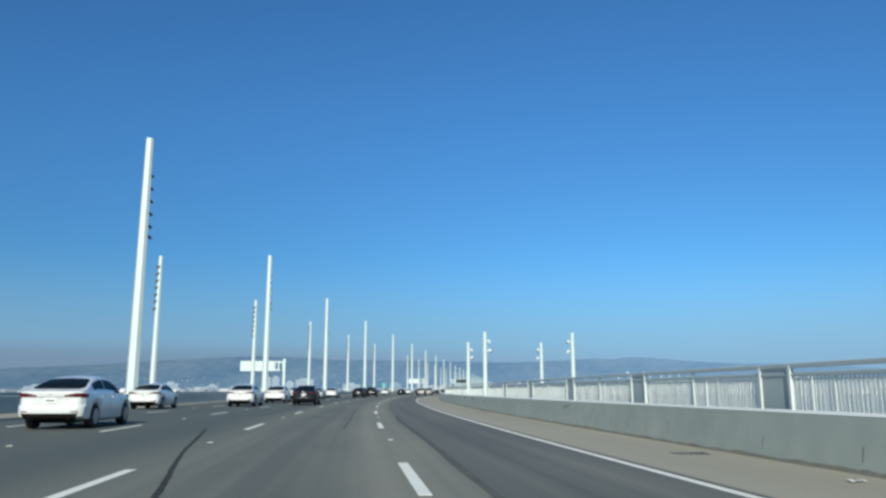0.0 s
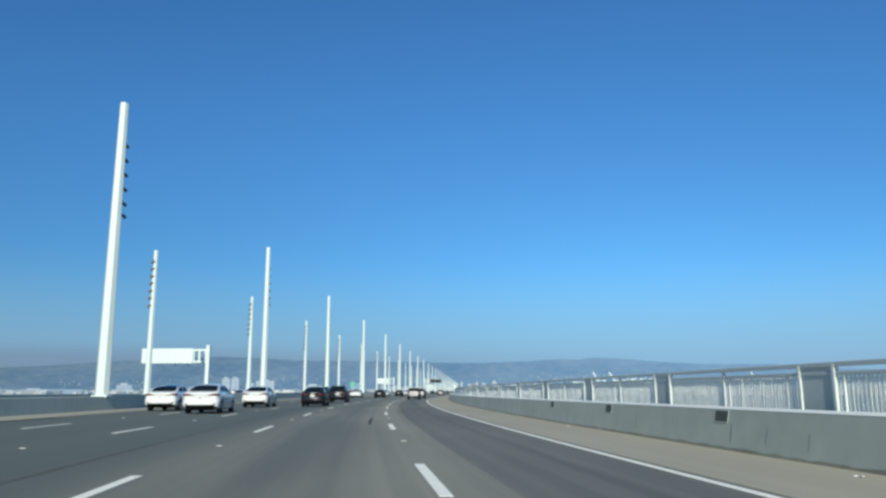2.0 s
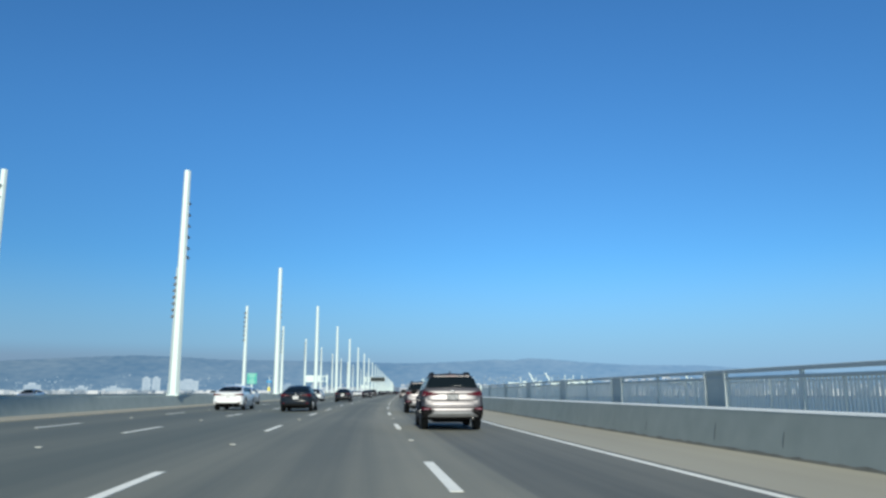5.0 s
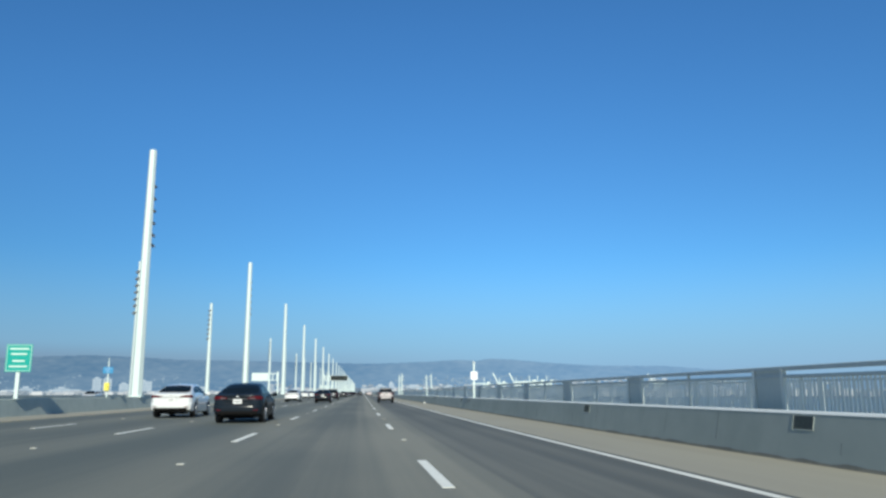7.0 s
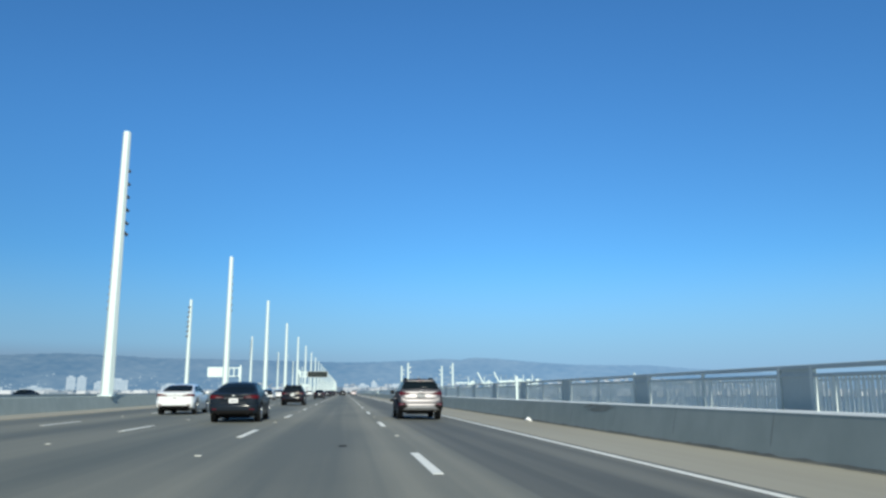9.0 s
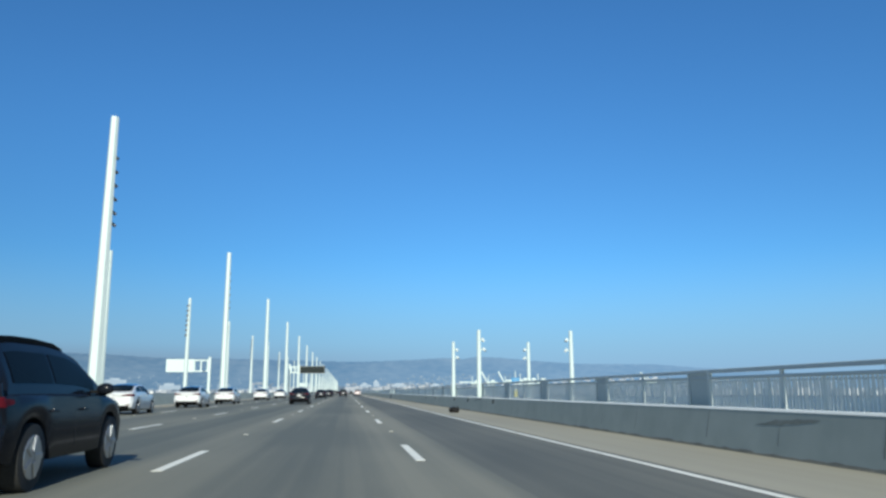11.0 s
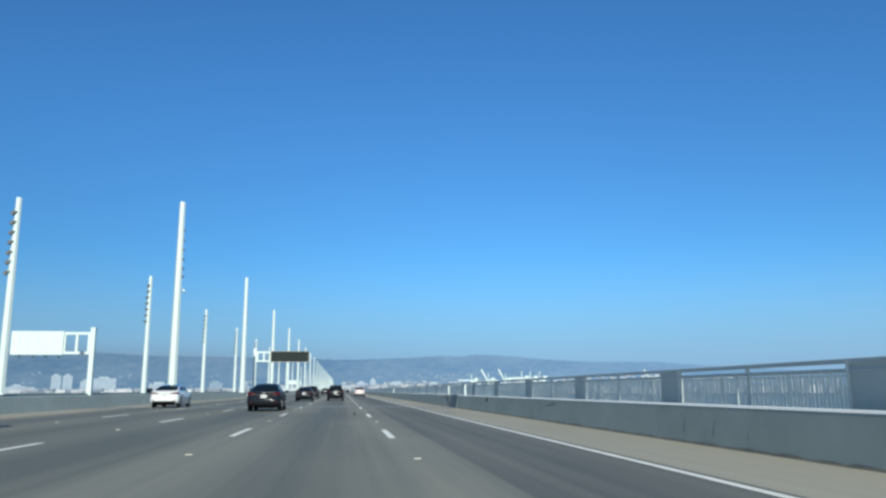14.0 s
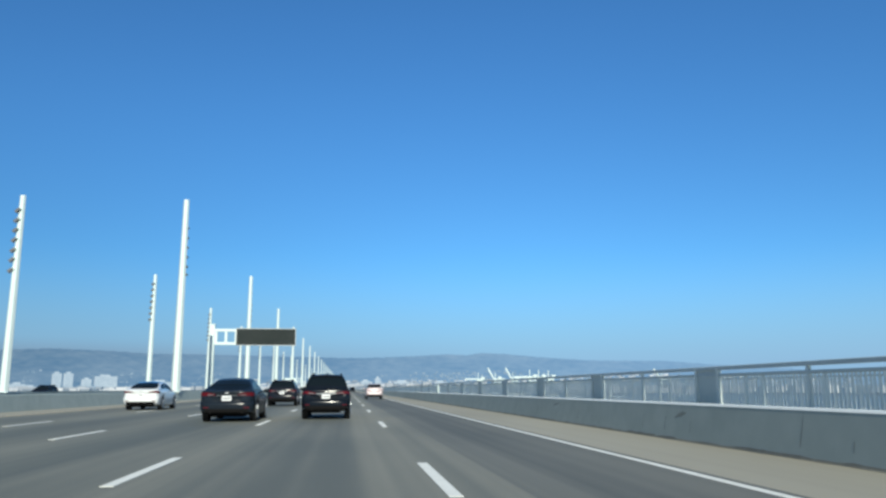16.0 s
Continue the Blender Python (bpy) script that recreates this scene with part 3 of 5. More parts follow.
M["scuff"] = material("rubber_scuff", (0.19, 0.205, 0.18), (0.26, 0.28, 0.25), 0.8, grain=9, stain=3)
for i, (s, z, ln, hh) in enumerate(((257.6, 0.5, 1.6, 0.06), (258.6, 0.4, 1.0, 0.05), (283.4, 0.55, 2.6, 0.10), (285.0, 0.62, 1.4, 0.05), (362.6, 0.62, 1.8, 0.07), (364.2, 0.55, 1.2, 0.05),
                                    (47.0, 0.35, 1.0, 0.05), (26.6, 0.5, 1.0, 0.05), (428.0, 0.5, 1.6, 0.07), (456.2, 0.3, 2.2, 0.08), (457.4, 0.55, 1.0, 0.04), (330.0, 0.5, 2.0, 0.05), (471.3, 0.45, 0.6, 0.06), (482.0, 0.5, 0.9, 0.03))):
    rn = random.Random(i)
    rows = []
    for j in range(13):
        f = j / 12
        w = hh * math.sin(math.pi * min(1, f + 0.03)) * rn.uniform(0.6, 1.2) + 0.005
        zc = z + 0.12 * (0.5 - f) + rn.uniform(-0.012, 0.012)
        rows.append([on_road(s + ln * f, face_lat(zc + w) - 0.004, zc + w), on_road(s + ln * f, face_lat(zc - w) - 0.004, zc - w)])
    part("scuff_mark", grid(rows), M["scuff"], bar_parent)
# broad dark smears on the panel past the joint
M["smear"] = material("dark_smear", (0.11, 0.125, 0.13), (0.2, 0.22, 0.22), 0.8, grain=7, stain=2)
for i, (s, z, ln, hh) in enumerate(((455.9, 0.42, 2.3, 0.10), (456.0, 0.22, 1.5, 0.09), (455.8, 0.08, 1.1, 0.07), (456.9, 0.55, 1.3, 0.04), (454.2, 0.02, 1.3, 0.06))):
    rn = random.Random(40 + i)
    rows = []
    for j in range(17):
        f = j / 16
        w = hh * math.sin(math.pi * min(1, f * 0.97 + 0.03)) * rn.uniform(0.5, 1.2) + 0.004
        zc = z + 0.1 * (0.5 - f) + rn.uniform(-0.015, 0.015)
        out = 0.074 if s < 455.5 else 0.034
        rows.append([on_road(s + ln * f, face_lat(zc + w) - out, zc + w), on_road(s + ln * f, face_lat(zc - w) - out, zc - w)])
    part("smear", grid(rows), M["smear"], bar_parent)

plate_t = thing("joint_cover_plate", "dark navy cover and concrete panel over the barrier gap", "cover plate", m=stand(452.2))
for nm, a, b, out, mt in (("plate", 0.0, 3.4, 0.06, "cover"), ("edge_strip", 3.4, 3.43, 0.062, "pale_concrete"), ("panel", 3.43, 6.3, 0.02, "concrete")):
    rows = []
    for y, o in ((a, 0), (a + 0.03, out), (b - 0.03, out), (b, 0)):
        rows.append([(7.665 - o, y, -0.13), (7.832 - o, y, 0.70), (7.87 - o, y, 0.725 + o * 0.3), (8.24, y, 0.725 + o * 0.3)])
    part(nm, grid(rows), M[mt], plate_t)
for y in (0.4, 3.0):
    for z in (0.15, 0.6):
        bm = rod(0.02, 0.02, 0, 0.02, 6)
        bm.transform(Matrix.Translation((7.606 + (z + 0.13) * 0.2, y, z)) @ Matrix.Rotation(radians(-90), 4, "Y"))
        part("bolt", bm, M["cover"], plate_t)


def marker_post(s, lat, z0, z1):
    t = thing("marker_post", "short white steel post on the barrier", "post", "short posts on the barrier", m=stand(s, lat))
    part("tube", box(-0.05, 0.05, -0.05, 0.05, z0, z1, 0.01), M["steel_white"], t)
    part("flange", box(-0.09, 0.09, -0.09, 0.09, z0, z0 + 0.02, 0.005), M["steel_white"], t)
    return t


for s in (450.9, 458.8, 297.5, 522.0):
    marker_post(s, 8.05, 0.715, 1.42 if s != 297.5 else 1.8)


marker_post(208.4, 8.6, 0.2, 1.62)


# railings of the footpath: plate posts about every 7.8 m, a slim post between, two rails, upright bars
M["rail_bar"] = material("grey_painted_bar", (0.70, 0.74, 0.71), (0.76, 0.795, 0.765), 0.5, grain=6, stain=0.4)
M["rail_plate"] = material("grey_painted_plate", (0.44, 0.50, 0.495), (0.49, 0.55, 0.54), 0.5, grain=6, stain=0.4)


# where the plates stand: runs of even bays (first, last, bays) between the breaks at the lamp posts and the deck joint
PLATES = []
for a, b, n in ((-61.9, 14.6, 10), (14.6, 53.0, 5), (64.6, 118.0, 7), (118.0, 179.7, 8), (179.7, 243.4, 8), (243.4, 291.5, 6), (291.5, 343.8, 7), (343.8, 367.7, 3),
                (380.2, 436.0, 7), (436.0, 451.4, 2), (455.4, 480.4, 3), (480.4, 904.4, 53)):
    PLATES += [a + (b - a) * i / n for i in range(n + 1)]
PLATES = [s for i, s in enumerate(PLATES) if i == 0 or s - PLATES[i - 1] > 1]


def bisect_at(s):
    return int(np.searchsorted(PLATES, s))


def railing(name, lat, label, top, low, foot, plates=True, s0=-60, s1=900):
    t = thing(name, label, "railing", kind="structure")
    # flat rails with eased edges
    for zc, r, nm in ((top, 0.045, "top_rail"), (low, 0.032, "lower_rail"), (foot, 0.03, "bottom_rail")):
        edge = [(a * r, b * r) for a, b in ((1, 0.8), (0.8, 1), (-0.8, 1), (-1, 0.8), (-1, -0.8), (-0.8, -1), (0.8, -1), (1, -0.8))]
        rows = [[on_road(s, lat + a, zc + b) for a, b in edge] for s in stations(s0, s1)]
        part(nm, grid(rows, close_v=True), M["rail_dark"], t)
    bm = box(-0.03, 0.03, -0.05, 0.05, foot - 0.12, top, 0.008, seg=1)
    slim = finish(bm, "post", M["rail_steel"])
    bm = box(-0.015, 0.015, -0.5, 0.5, foot - 0.1, top - 0.03, 0.004, seg=1)
    plate_me = finish(bm, "plate", M["rail_plate"])
    bm = box(-0.05, 0.05, -0.05, 0.05, foot - 0.12, top + 0.01, 0.01, seg=1)
    thick = finish(bm, "post", M["rail_steel"])
    for c, nxt in zip(PLATES[:-1], PLATES[1:]):
        for off, me, nm in ((-0.56, thick, "post"), (0.56, thick, "post"), (0, plate_me, "plate"), ((nxt - c) / 2, slim, "post")):
            if (not plates and nm == "plate") or c > 640 and me is slim:
                continue
            o = new(nm, me)
            o.parent, o.matrix_basis = t, stand(c + off, lat)
    # bars
    verts, faces = [], []
    s = s0
    while s < s1:
        near = PLATES[max(0, bisect_at(s) - 1):bisect_at(s) + 1]
        if plates and min(abs(s - q) for q in near) < 0.56:
            s += 0.118
            continue
        p, h = on_road(s, lat), heading(s)
        u, v = Vector((math.cos(h), math.sin(h), 0)) * 0.003, Vector((-math.sin(h), math.cos(h), 0)) * 0.029
        b = len(verts)
        for z in (foot, low):
            for q in (u + v, -u + v, -u - v, u - v):
                verts.append((p.x + q.x, p.y + q.y, z))
        faces += [(b + i, b + (i + 1) % 4, b + 4 + (i + 1) % 4, b + 4 + i) for i in range(4)]
        s += 0.118
    me = bpy.data.meshes.new("bars")
    me.from_pydata(verts, [], faces)
    me.materials.append(M["rail_bar"])
    o = tagged(new("bars", me), "slim upright bars", kind="stuff")
    o.parent = t
    return t


railing("railing_inner", 8.75, "pale grey steel railing with plate posts beside the footpath", 1.53, 1.37, 0.36)
railing("railing_outer", 14.6, "pale grey steel railing on the outer edge of the footpath", 1.55, 1.42, 0.36, plates=False)


# short posts with two floodlights, in pairs on both sides of the footpath
def flood_post(side):
    t = thing("floodlight_post", "white tapered steel post carrying two small floodlights", "lamp post", "floodlight posts by the footpath")
    bm = rod(0.165, 0.12, 0.2, 5.05, 8)
    bmesh.ops.bevel(bm, geom=[e for e in bm.edges], offset=0.012, segments=1, affect="EDGES")
    part("shaft", bm, M["steel_white"], t)
    part("base_flange", box(-0.2, 0.2, -0.2, 0.2, 0.2, 0.24, 0.01), M["steel_white"], t)
    for z, yaw_, col in ((4.4, 25, "lens"), (3.75, -30, "lens")):
        tilt = Matrix.Translation((0, 0, z)) @ Matrix.Rotation(radians(yaw_), 4, "Z")
        bm = box(0, side * 0.3, -0.025, 0.025, -0.03, 0.03, 0.01) if side > 0 else box(-0.3, 0, -0.025, 0.025, -0.03, 0.03, 0.01)
        bm.transform(tilt)
        part("bracket", bm, M["steel_white"], t)
        m2 = tilt @ Matrix.Translation((side * 0.33, 0.04, 0.04)) @ Matrix.Rotation(radians(180 - side * 40), 4, "Y")
        bm = rod(0.07, 0.105, -0.1, 0.14, 12, 0.012)
        bm.transform(m2)
        head = part("lamp_head", bm, M["rail_steel"], t, "pale grey round floodlight")
        bm = rod(0.092, 0.092, 0.138, 0.15, 12)
        bm.transform(m2)
        part("lens", bm, M["lens"], head, "dark glass lens")
    return t


fp, fq = flood_post(1), flood_post(-1)
for i, s in enumerate((52.4, 63.7, 367.35, 379.5)):
    m1, m2 = stand(s, 8.5), stand(s + (0.45 if i < 2 else 0.1), 14.75)
    if i == 0:
        fp.matrix_world, fq.matrix_world = m1, m2
    else:
        copy_thing(fp, m1)
        copy_thing(fq, m2)


M["pale_blue"] = material("pale_blue_writing", (0.3, 0.42, 0.6), rough=0.5)


# emergency call posts: a pole with a blue sign and a yellow case
def call_post(z):
    t = thing("call_post", "white pole with a blue sign and a yellow telephone case", "call box", "emergency call boxes")
    part("pole", rod(0.05, 0.04, z, z + 2.35, 10), M["steel_white"], t)
    case = part("case", box(-0.16, 0.16, -0.18, 0.0, z + 0.42, z + 0.94, 0.03), M["yellow_box"], t, "bright yellow case")
    part("case_door", box(-0.12, 0.12, -0.192, -0.181, z + 0.48, z + 0.88, 0.005), M["yellow_box"], case)
    part("handle", box(0.06, 0.09, -0.21, -0.193, z + 0.6, z + 0.72, 0.004), M["black"], case)
    sign = part("sign", box(-0.32, 0.32, -0.075, -0.055, z + 1.55, z + 1.95, 0.008), M["blue_sign"], t, "blue sign with pale bars")
    for zz, w in ((1.83, 0.2), (1.69, 0.14)):
        part("writing_bar", box(-w, w, -0.079, -0.0765, z + zz - 0.022, z + zz + 0.022), M["pale_blue"], sign)
    part("aerial", rod(0.03, 0.012, z + 2.35, z + 2.58, 8), M["steel_white"], t)
    return t


call_post(0.2).matrix_world = stand(379.1, 13.5)
cp = call_post(0.83)
cp.matrix_world = stand(256.8, -16.4)

# a pole on the barrier with two white plates
t = thing("plate_pole", "white pole on the barrier with two blank white plates", "sign post", m=stand(257.2, 8.0))
part("pole", box(-0.06, 0.06, -0.06, 0.06, 0.715, 3.12, 0.02), M["steel_white"], t)
part("cap", box(-0.07, 0.07, -0.07, 0.07, 3.12, 3.18, 0.015), M["joint_steel"], t)
for a, b in ((-0.24, -0.02), (0.02, 0.24)):
    part("sign_plate", box(a, b, -0.1, -0.07, 1.95, 2.5, 0.02), M["plate"], t, "blank white plate")
for z in (0.95, 1.3, 2.05, 2.4):
    part("strap", box(-0.075, 0.075, -0.075, 0.075, z, z + 0.03, 0.004), M["joint_steel"], t)

# green sign on the median
t = thing("green_road_sign", "green road sign with pale unreadable lines on a white post", "road sign", m=stand(243.0, -16.2))
part("post", box(-0.09, 0.09, -0.06, 0.06, 0.83, 2.3, 0.015), M["steel_white"], t)
panel = part("panel", box(-0.6, 0.6, -0.1, -0.07, 2.1, 3.42, 0.012), M["green_sign"], t, "green panel")
M["sign_white"] = material("sign_white", (0.55, 0.68, 0.62), rough=0.5)
for z, w in ((3.2, 0.44), (2.95, 0.36), (2.62, 0.28), (2.36, 0.42)):
    part("writing_bar", box(-w, w, -0.106, -0.102, z - 0.035, z + 0.035), M["sign_white"], panel)
for a, b, c, d in ((-0.56, 0.56, 3.36, 3.38), (-0.56, 0.56, 2.14, 2.16), (-0.56, -0.54, 2.16, 3.36), (0.54, 0.56, 2.16, 3.36)):
    part("border", box(a, b, -0.106, -0.102, c, d), M["sign_white"], panel)


# cantilever sign gantries
def gantry(s, post, truss_to, board_to, z0, z1, dark, label, face=-1):
    """A post, an open truss and a board that reach to the side of the post; lats from the road's line."""
    t = thing("sign_gantry", label, "sign gantry", m=stand(s))
    sg = 1 if truss_to > post else -1
    part("post", box(post - 0.3, post + 0.3, -0.3, 0.3, 0.0, z1 + 0.45, 0.06), M["steel_white"], t)
    part("post_cap", box(post - 0.34, post + 0.34, -0.34, 0.34, z1 + 0.45, z1 + 0.53, 0.02), M["steel_white"], t)
    lo, hi = sorted((post + sg * 0.3, board_to))
    for z in (z0 + 0.25, z1 - 0.25):
        part("chord", box(lo, hi, -0.16, 0.16, z - 0.17, z + 0.17, 0.03), M["steel_white"], t)
    n = 3
    for i in range(n):
        x = post + sg * (0.45 + (abs(truss_to - post) - 0.5) * i / (n - 1))
        part("truss_upright", box(x - 0.16, x + 0.16, -0.12, 0.12, z0 + 0.42, z1 - 0.42, 0.02), M["steel_white"], t)
    lo, hi = sorted((truss_to, board_to))
    board = part("board", box(lo, hi, -0.42, -0.17, z0, z1, 0.03), M["sign_dark"] if dark else M["steel_white"], t, "dark message board" if dark else "white back of a large sign")
    if dark:
        for a, b, c, d in ((lo, hi, z1 - 0.07, z1), (lo, hi, z0, z0 + 0.07), (lo, lo + 0.07, z0 + 0.07, z1 - 0.07), (hi - 0.07, hi, z0 + 0.07, z1 - 0.07)):
            part("rim_strip", box(a, b, -0.44, -0.421, c, d), M["joint_steel"], board)
        for i in range(3):
            zc = z0 + 0.35 + i * (z1 - z0 - 0.7) / 2
            part("lamp_strip", box(lo + 0.3, hi - 0.3, -0.428, -0.4215, zc - 0.12, zc + 0.12), M["sign_dark"], board, "strip of unlit lamps")
    else:
        for i in range(1, 6):
            x = lo + (hi - lo) * i / 6
            part("rib", box(x - 0.04, x + 0.04, -0.47, -0.421, z0 + 0.05, z1 - 0.05, 0.01), M["steel_white"], board)
        for i in range(4):
            x = lo + (hi - lo) * (i + 0.5) / 4
            part("sign_lamp", box(x - 0.15, x + 0.15, 0.6, 0.9, z0 - 0.35, z0 - 0.15, 0.03), M["rail_steel"], t, "sign floodlight")
            part("lamp_arm", box(x - 0.03, x + 0.03, -0.1, 0.65, z0 - 0.13, z0 - 0.08), M["rail_steel"], t)
    return t


gantry(184.0, -31.6, -34.0, -42.3, 5.7, 8.1, False, "white cantilever gantry with a blank sign back over the parallel deck")
gantry(504.0, -32.1, -35.6, -41.9, 5.7, 8.7, False, "white cantilever gantry with a blank sign back over the parallel deck")
gantry(555.0, -17.2, -14.2, -6.65, 6.6, 8.8, True, "white cantilever gantry with a dark unlit message board")
gantry(1010.0, -32.1, -35.6, -43.6, 5.9, 8.9, False, "white cantilever gantry with a blank sign back over the parallel deck")

# grime gathered along the foot of the barrier
verts, faces, rnd = [], [], random.Random(21)
s, w = -10.0, 0.1
while s < 560:
    w = min(0.07, max(0.01, w + rnd.uniform(-0.02, 0.02)))
    for q, z in ((7.676, -0.075 + rnd.uniform(-0.02, 0.02)), (7.662, fall(7.66) + 0.007), (7.66 - w, fall(7.66 - w) + 0.007)):
        p = on_road(s, q, z)
        verts.append((p.x, p.y, p.z))
    s += rnd.uniform(0.15, 0.4)
faces = [(3 * i + k, 3 * i + k + 1, 3 * i + k + 4, 3 * i + k + 3) for i in range(len(verts) // 3 - 1) for k in (0, 1) if k == 0 or (i * 7919) % 11 > 1]
me = bpy.data.meshes.new("grime")
me.from_pydata(verts, [], faces)
me.materials.append(material("grime", (0.17, 0.172, 0.148), (0.25, 0.245, 0.205), 0.95, grain=9, stain=0.8))
tagged(new("grime", me), "dark grit and dirt along the foot of the barrier", "dirt", kind="stuff")

# litter on the shoulder
t = thing("rubbish_bag", "crumpled black plastic bag on the shoulder", "bag", m=stand(361.4, 6.02, fall(6.02)) @ Matrix.Scale(0.82, 4))
bm = bmesh.new()
bmesh.ops.create_icosphere(bm, subdivisions=4, radius=0.3)
for v in bm.verts:
    n_ = noise.noise(v.co * 5) * 0.12 + noise.noise(v.co * 13) * 0.05
    v.co = Vector((v.co.x * (1.25 + n_), v.co.y * (1.1 + n_), max(-0.17, v.co.z * (0.72 + n_ * 2))))
    v.co.z += 0.17
part("bag_body", bm, M["bag"], t, smooth=True)
bm = rod(0.06, 0.02, 0.32, 0.46, 7)
bm.transform(pose(0.12, 0, 0, 12, 20, 0))
part("knot", bm, M["bag"], t)
t = thing("paper_scrap", "small crumpled white paper on the shoulder", "litter", m=stand(9.6, 6.9, fall(6.9)))
part("paper", grid([[(-0.1 + 0.07 * i + 0.02 * math.sin(3 * j), -0.08 + 0.08 * j, 0.012 + 0.012 * ((i * 7 + j * 5) % 3)) for j in range(3)] for i in range(4)]), M["plate"], t)
for s, lat in ((57.2, 7.15), (84.5, 7.15), (68.8, 7.1)):
    t = thing("paper_scrap", "small crumpled white paper on the shoulder", "litter", m=stand(s, lat, fall(lat), s * 31) @ Matrix.Scale(0.6, 4))
    part("paper", grid([[(-0.1 + 0.07 * i + 0.02 * math.sin(3 * j), -0.08 + 0.08 * j, 0.012 + 0.012 * ((i * 7 + j * 5) % 3)) for j in range(3)] for i in range(4)]), M["plate"], t)
t = thing("plastic_bag", "small white plastic bag against the barrier", "litter", m=stand(292.5, 7.4, fall(7.4)))
bm = bmesh.new()
bmesh.ops.create_icosphere(bm, subdivisions=3, radius=0.13)
for v in bm.verts:
    v.co *= 1 + noise.noise(v.co * 9) * 0.7
    v.co.z = max(v.co.z * 0.7, -0.06) + 0.065
part("bag_body", bm, M["plate"], t, smooth=True)
# the grates at 42.3 and 101.2 stand in for small dark stains
for s, lat in ((14.2, 6.7), (42.3, 6.95), (101.2, 6.7), (440.4, 5.5)):
    t = thing("drain_grate", "dark iron drain grate set in the shoulder", "drain grate", "drain grates in the shoulder", m=stand(s, lat, fall(lat)))
    part("pit", box(-0.34, 0.34, -0.17, 0.17, 0.003, 0.008), M["joint"], t)
    for i in range(7):
        x = -0.3 + 0.1 * i
        part("bar", box(x - 0.015, x + 0.015, -0.16, 0.16, 0.008, 0.02), M["joint_steel"], t)

# the far shore: land, hills, town and cranes
CENTRE = Vector((-18, 200, 0))
bm = bmesh.new()
for a0 in range(-44, 44, 2):
    q = []
    for a, r in ((a0, 2300), (a0 + 2, 2300), (a0 + 2, 4790), (a0, 4790)):
        rr = r + (180 * math.sin(a * 0.35) if r < 3000 else 0)
        q.append(bm.verts.new(CENTRE + Vector((math.sin(radians(a)) * rr, math.cos(radians(a)) * rr, -11))))
    bm.faces.new(q)
bmesh.ops.remove_doubles(bm, verts=bm.verts, dist=0.5)
tagged(new("shore", finish(bm, "shore", M["land"])), "flat grey shore across the bay", "land", kind="structure")

RIDGE = ((-46, 26), (-35, 38), (-30, 45), (-27, 52), (-22, 60), (-19, 64), (-16, 62), (-13, 58), (-10, 58), (-6, 56), (-3, 55), (0, 53), (2, 54), (5, 57), (7, 60), (8.4, 58),
         (9.4, 62), (11, 60), (14, 53), (17, 48), (22, 46), (25, 39), (28, 35), (31, 29), (38, 24), (46, 20))


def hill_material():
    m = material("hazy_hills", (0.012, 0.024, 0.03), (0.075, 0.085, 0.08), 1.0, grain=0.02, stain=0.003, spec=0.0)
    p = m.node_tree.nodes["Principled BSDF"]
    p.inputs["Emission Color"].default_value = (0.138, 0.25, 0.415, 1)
    # haze of the air is put in as blue emission, stronger towards the right
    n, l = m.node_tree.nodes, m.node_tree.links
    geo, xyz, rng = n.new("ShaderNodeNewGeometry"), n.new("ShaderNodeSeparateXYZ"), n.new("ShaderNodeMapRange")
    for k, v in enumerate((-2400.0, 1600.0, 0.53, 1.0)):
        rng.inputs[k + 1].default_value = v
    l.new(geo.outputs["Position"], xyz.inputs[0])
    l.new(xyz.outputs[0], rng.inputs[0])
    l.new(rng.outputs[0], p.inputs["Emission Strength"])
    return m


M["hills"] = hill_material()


def hill_point(a, f, crest=False):
    """A place on the slope: a degrees from the road's far direction, f from 0 at the foot to 1 on the crest."""
    top = float(np.interp(a, [p[0] for p in RIDGE], [p[1] for p in RIDGE])) / 1344 * 4650 * 0.95
    n_ = noise.fractal(Vector((a * 0.35, f * 3, 1.7)), 1.0, 2.0, 4)
    z = -11 + (top + 11) * (f ** 1.15) * (1 + 0.22 * n_ * (1 - f)) + (3.0 * noise.noise(Vector((a * 2.3, 0, 5))) + 2.2 * noise.noise(Vector((a * 7.0, 0, 9))) if crest else 0)
    r = 3900 + 750 * f
    return CENTRE + Vector((math.sin(radians(a)) * r, math.cos(radians(a)) * r, z))


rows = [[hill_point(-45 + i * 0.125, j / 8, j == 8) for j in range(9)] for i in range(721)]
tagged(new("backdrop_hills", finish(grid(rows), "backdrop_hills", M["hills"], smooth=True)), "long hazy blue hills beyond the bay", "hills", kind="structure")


def far_point(az, r, z=-11):
    return CENTRE + Vector((math.sin(radians(az)) * r, math.cos(radians(az)) * r, z))


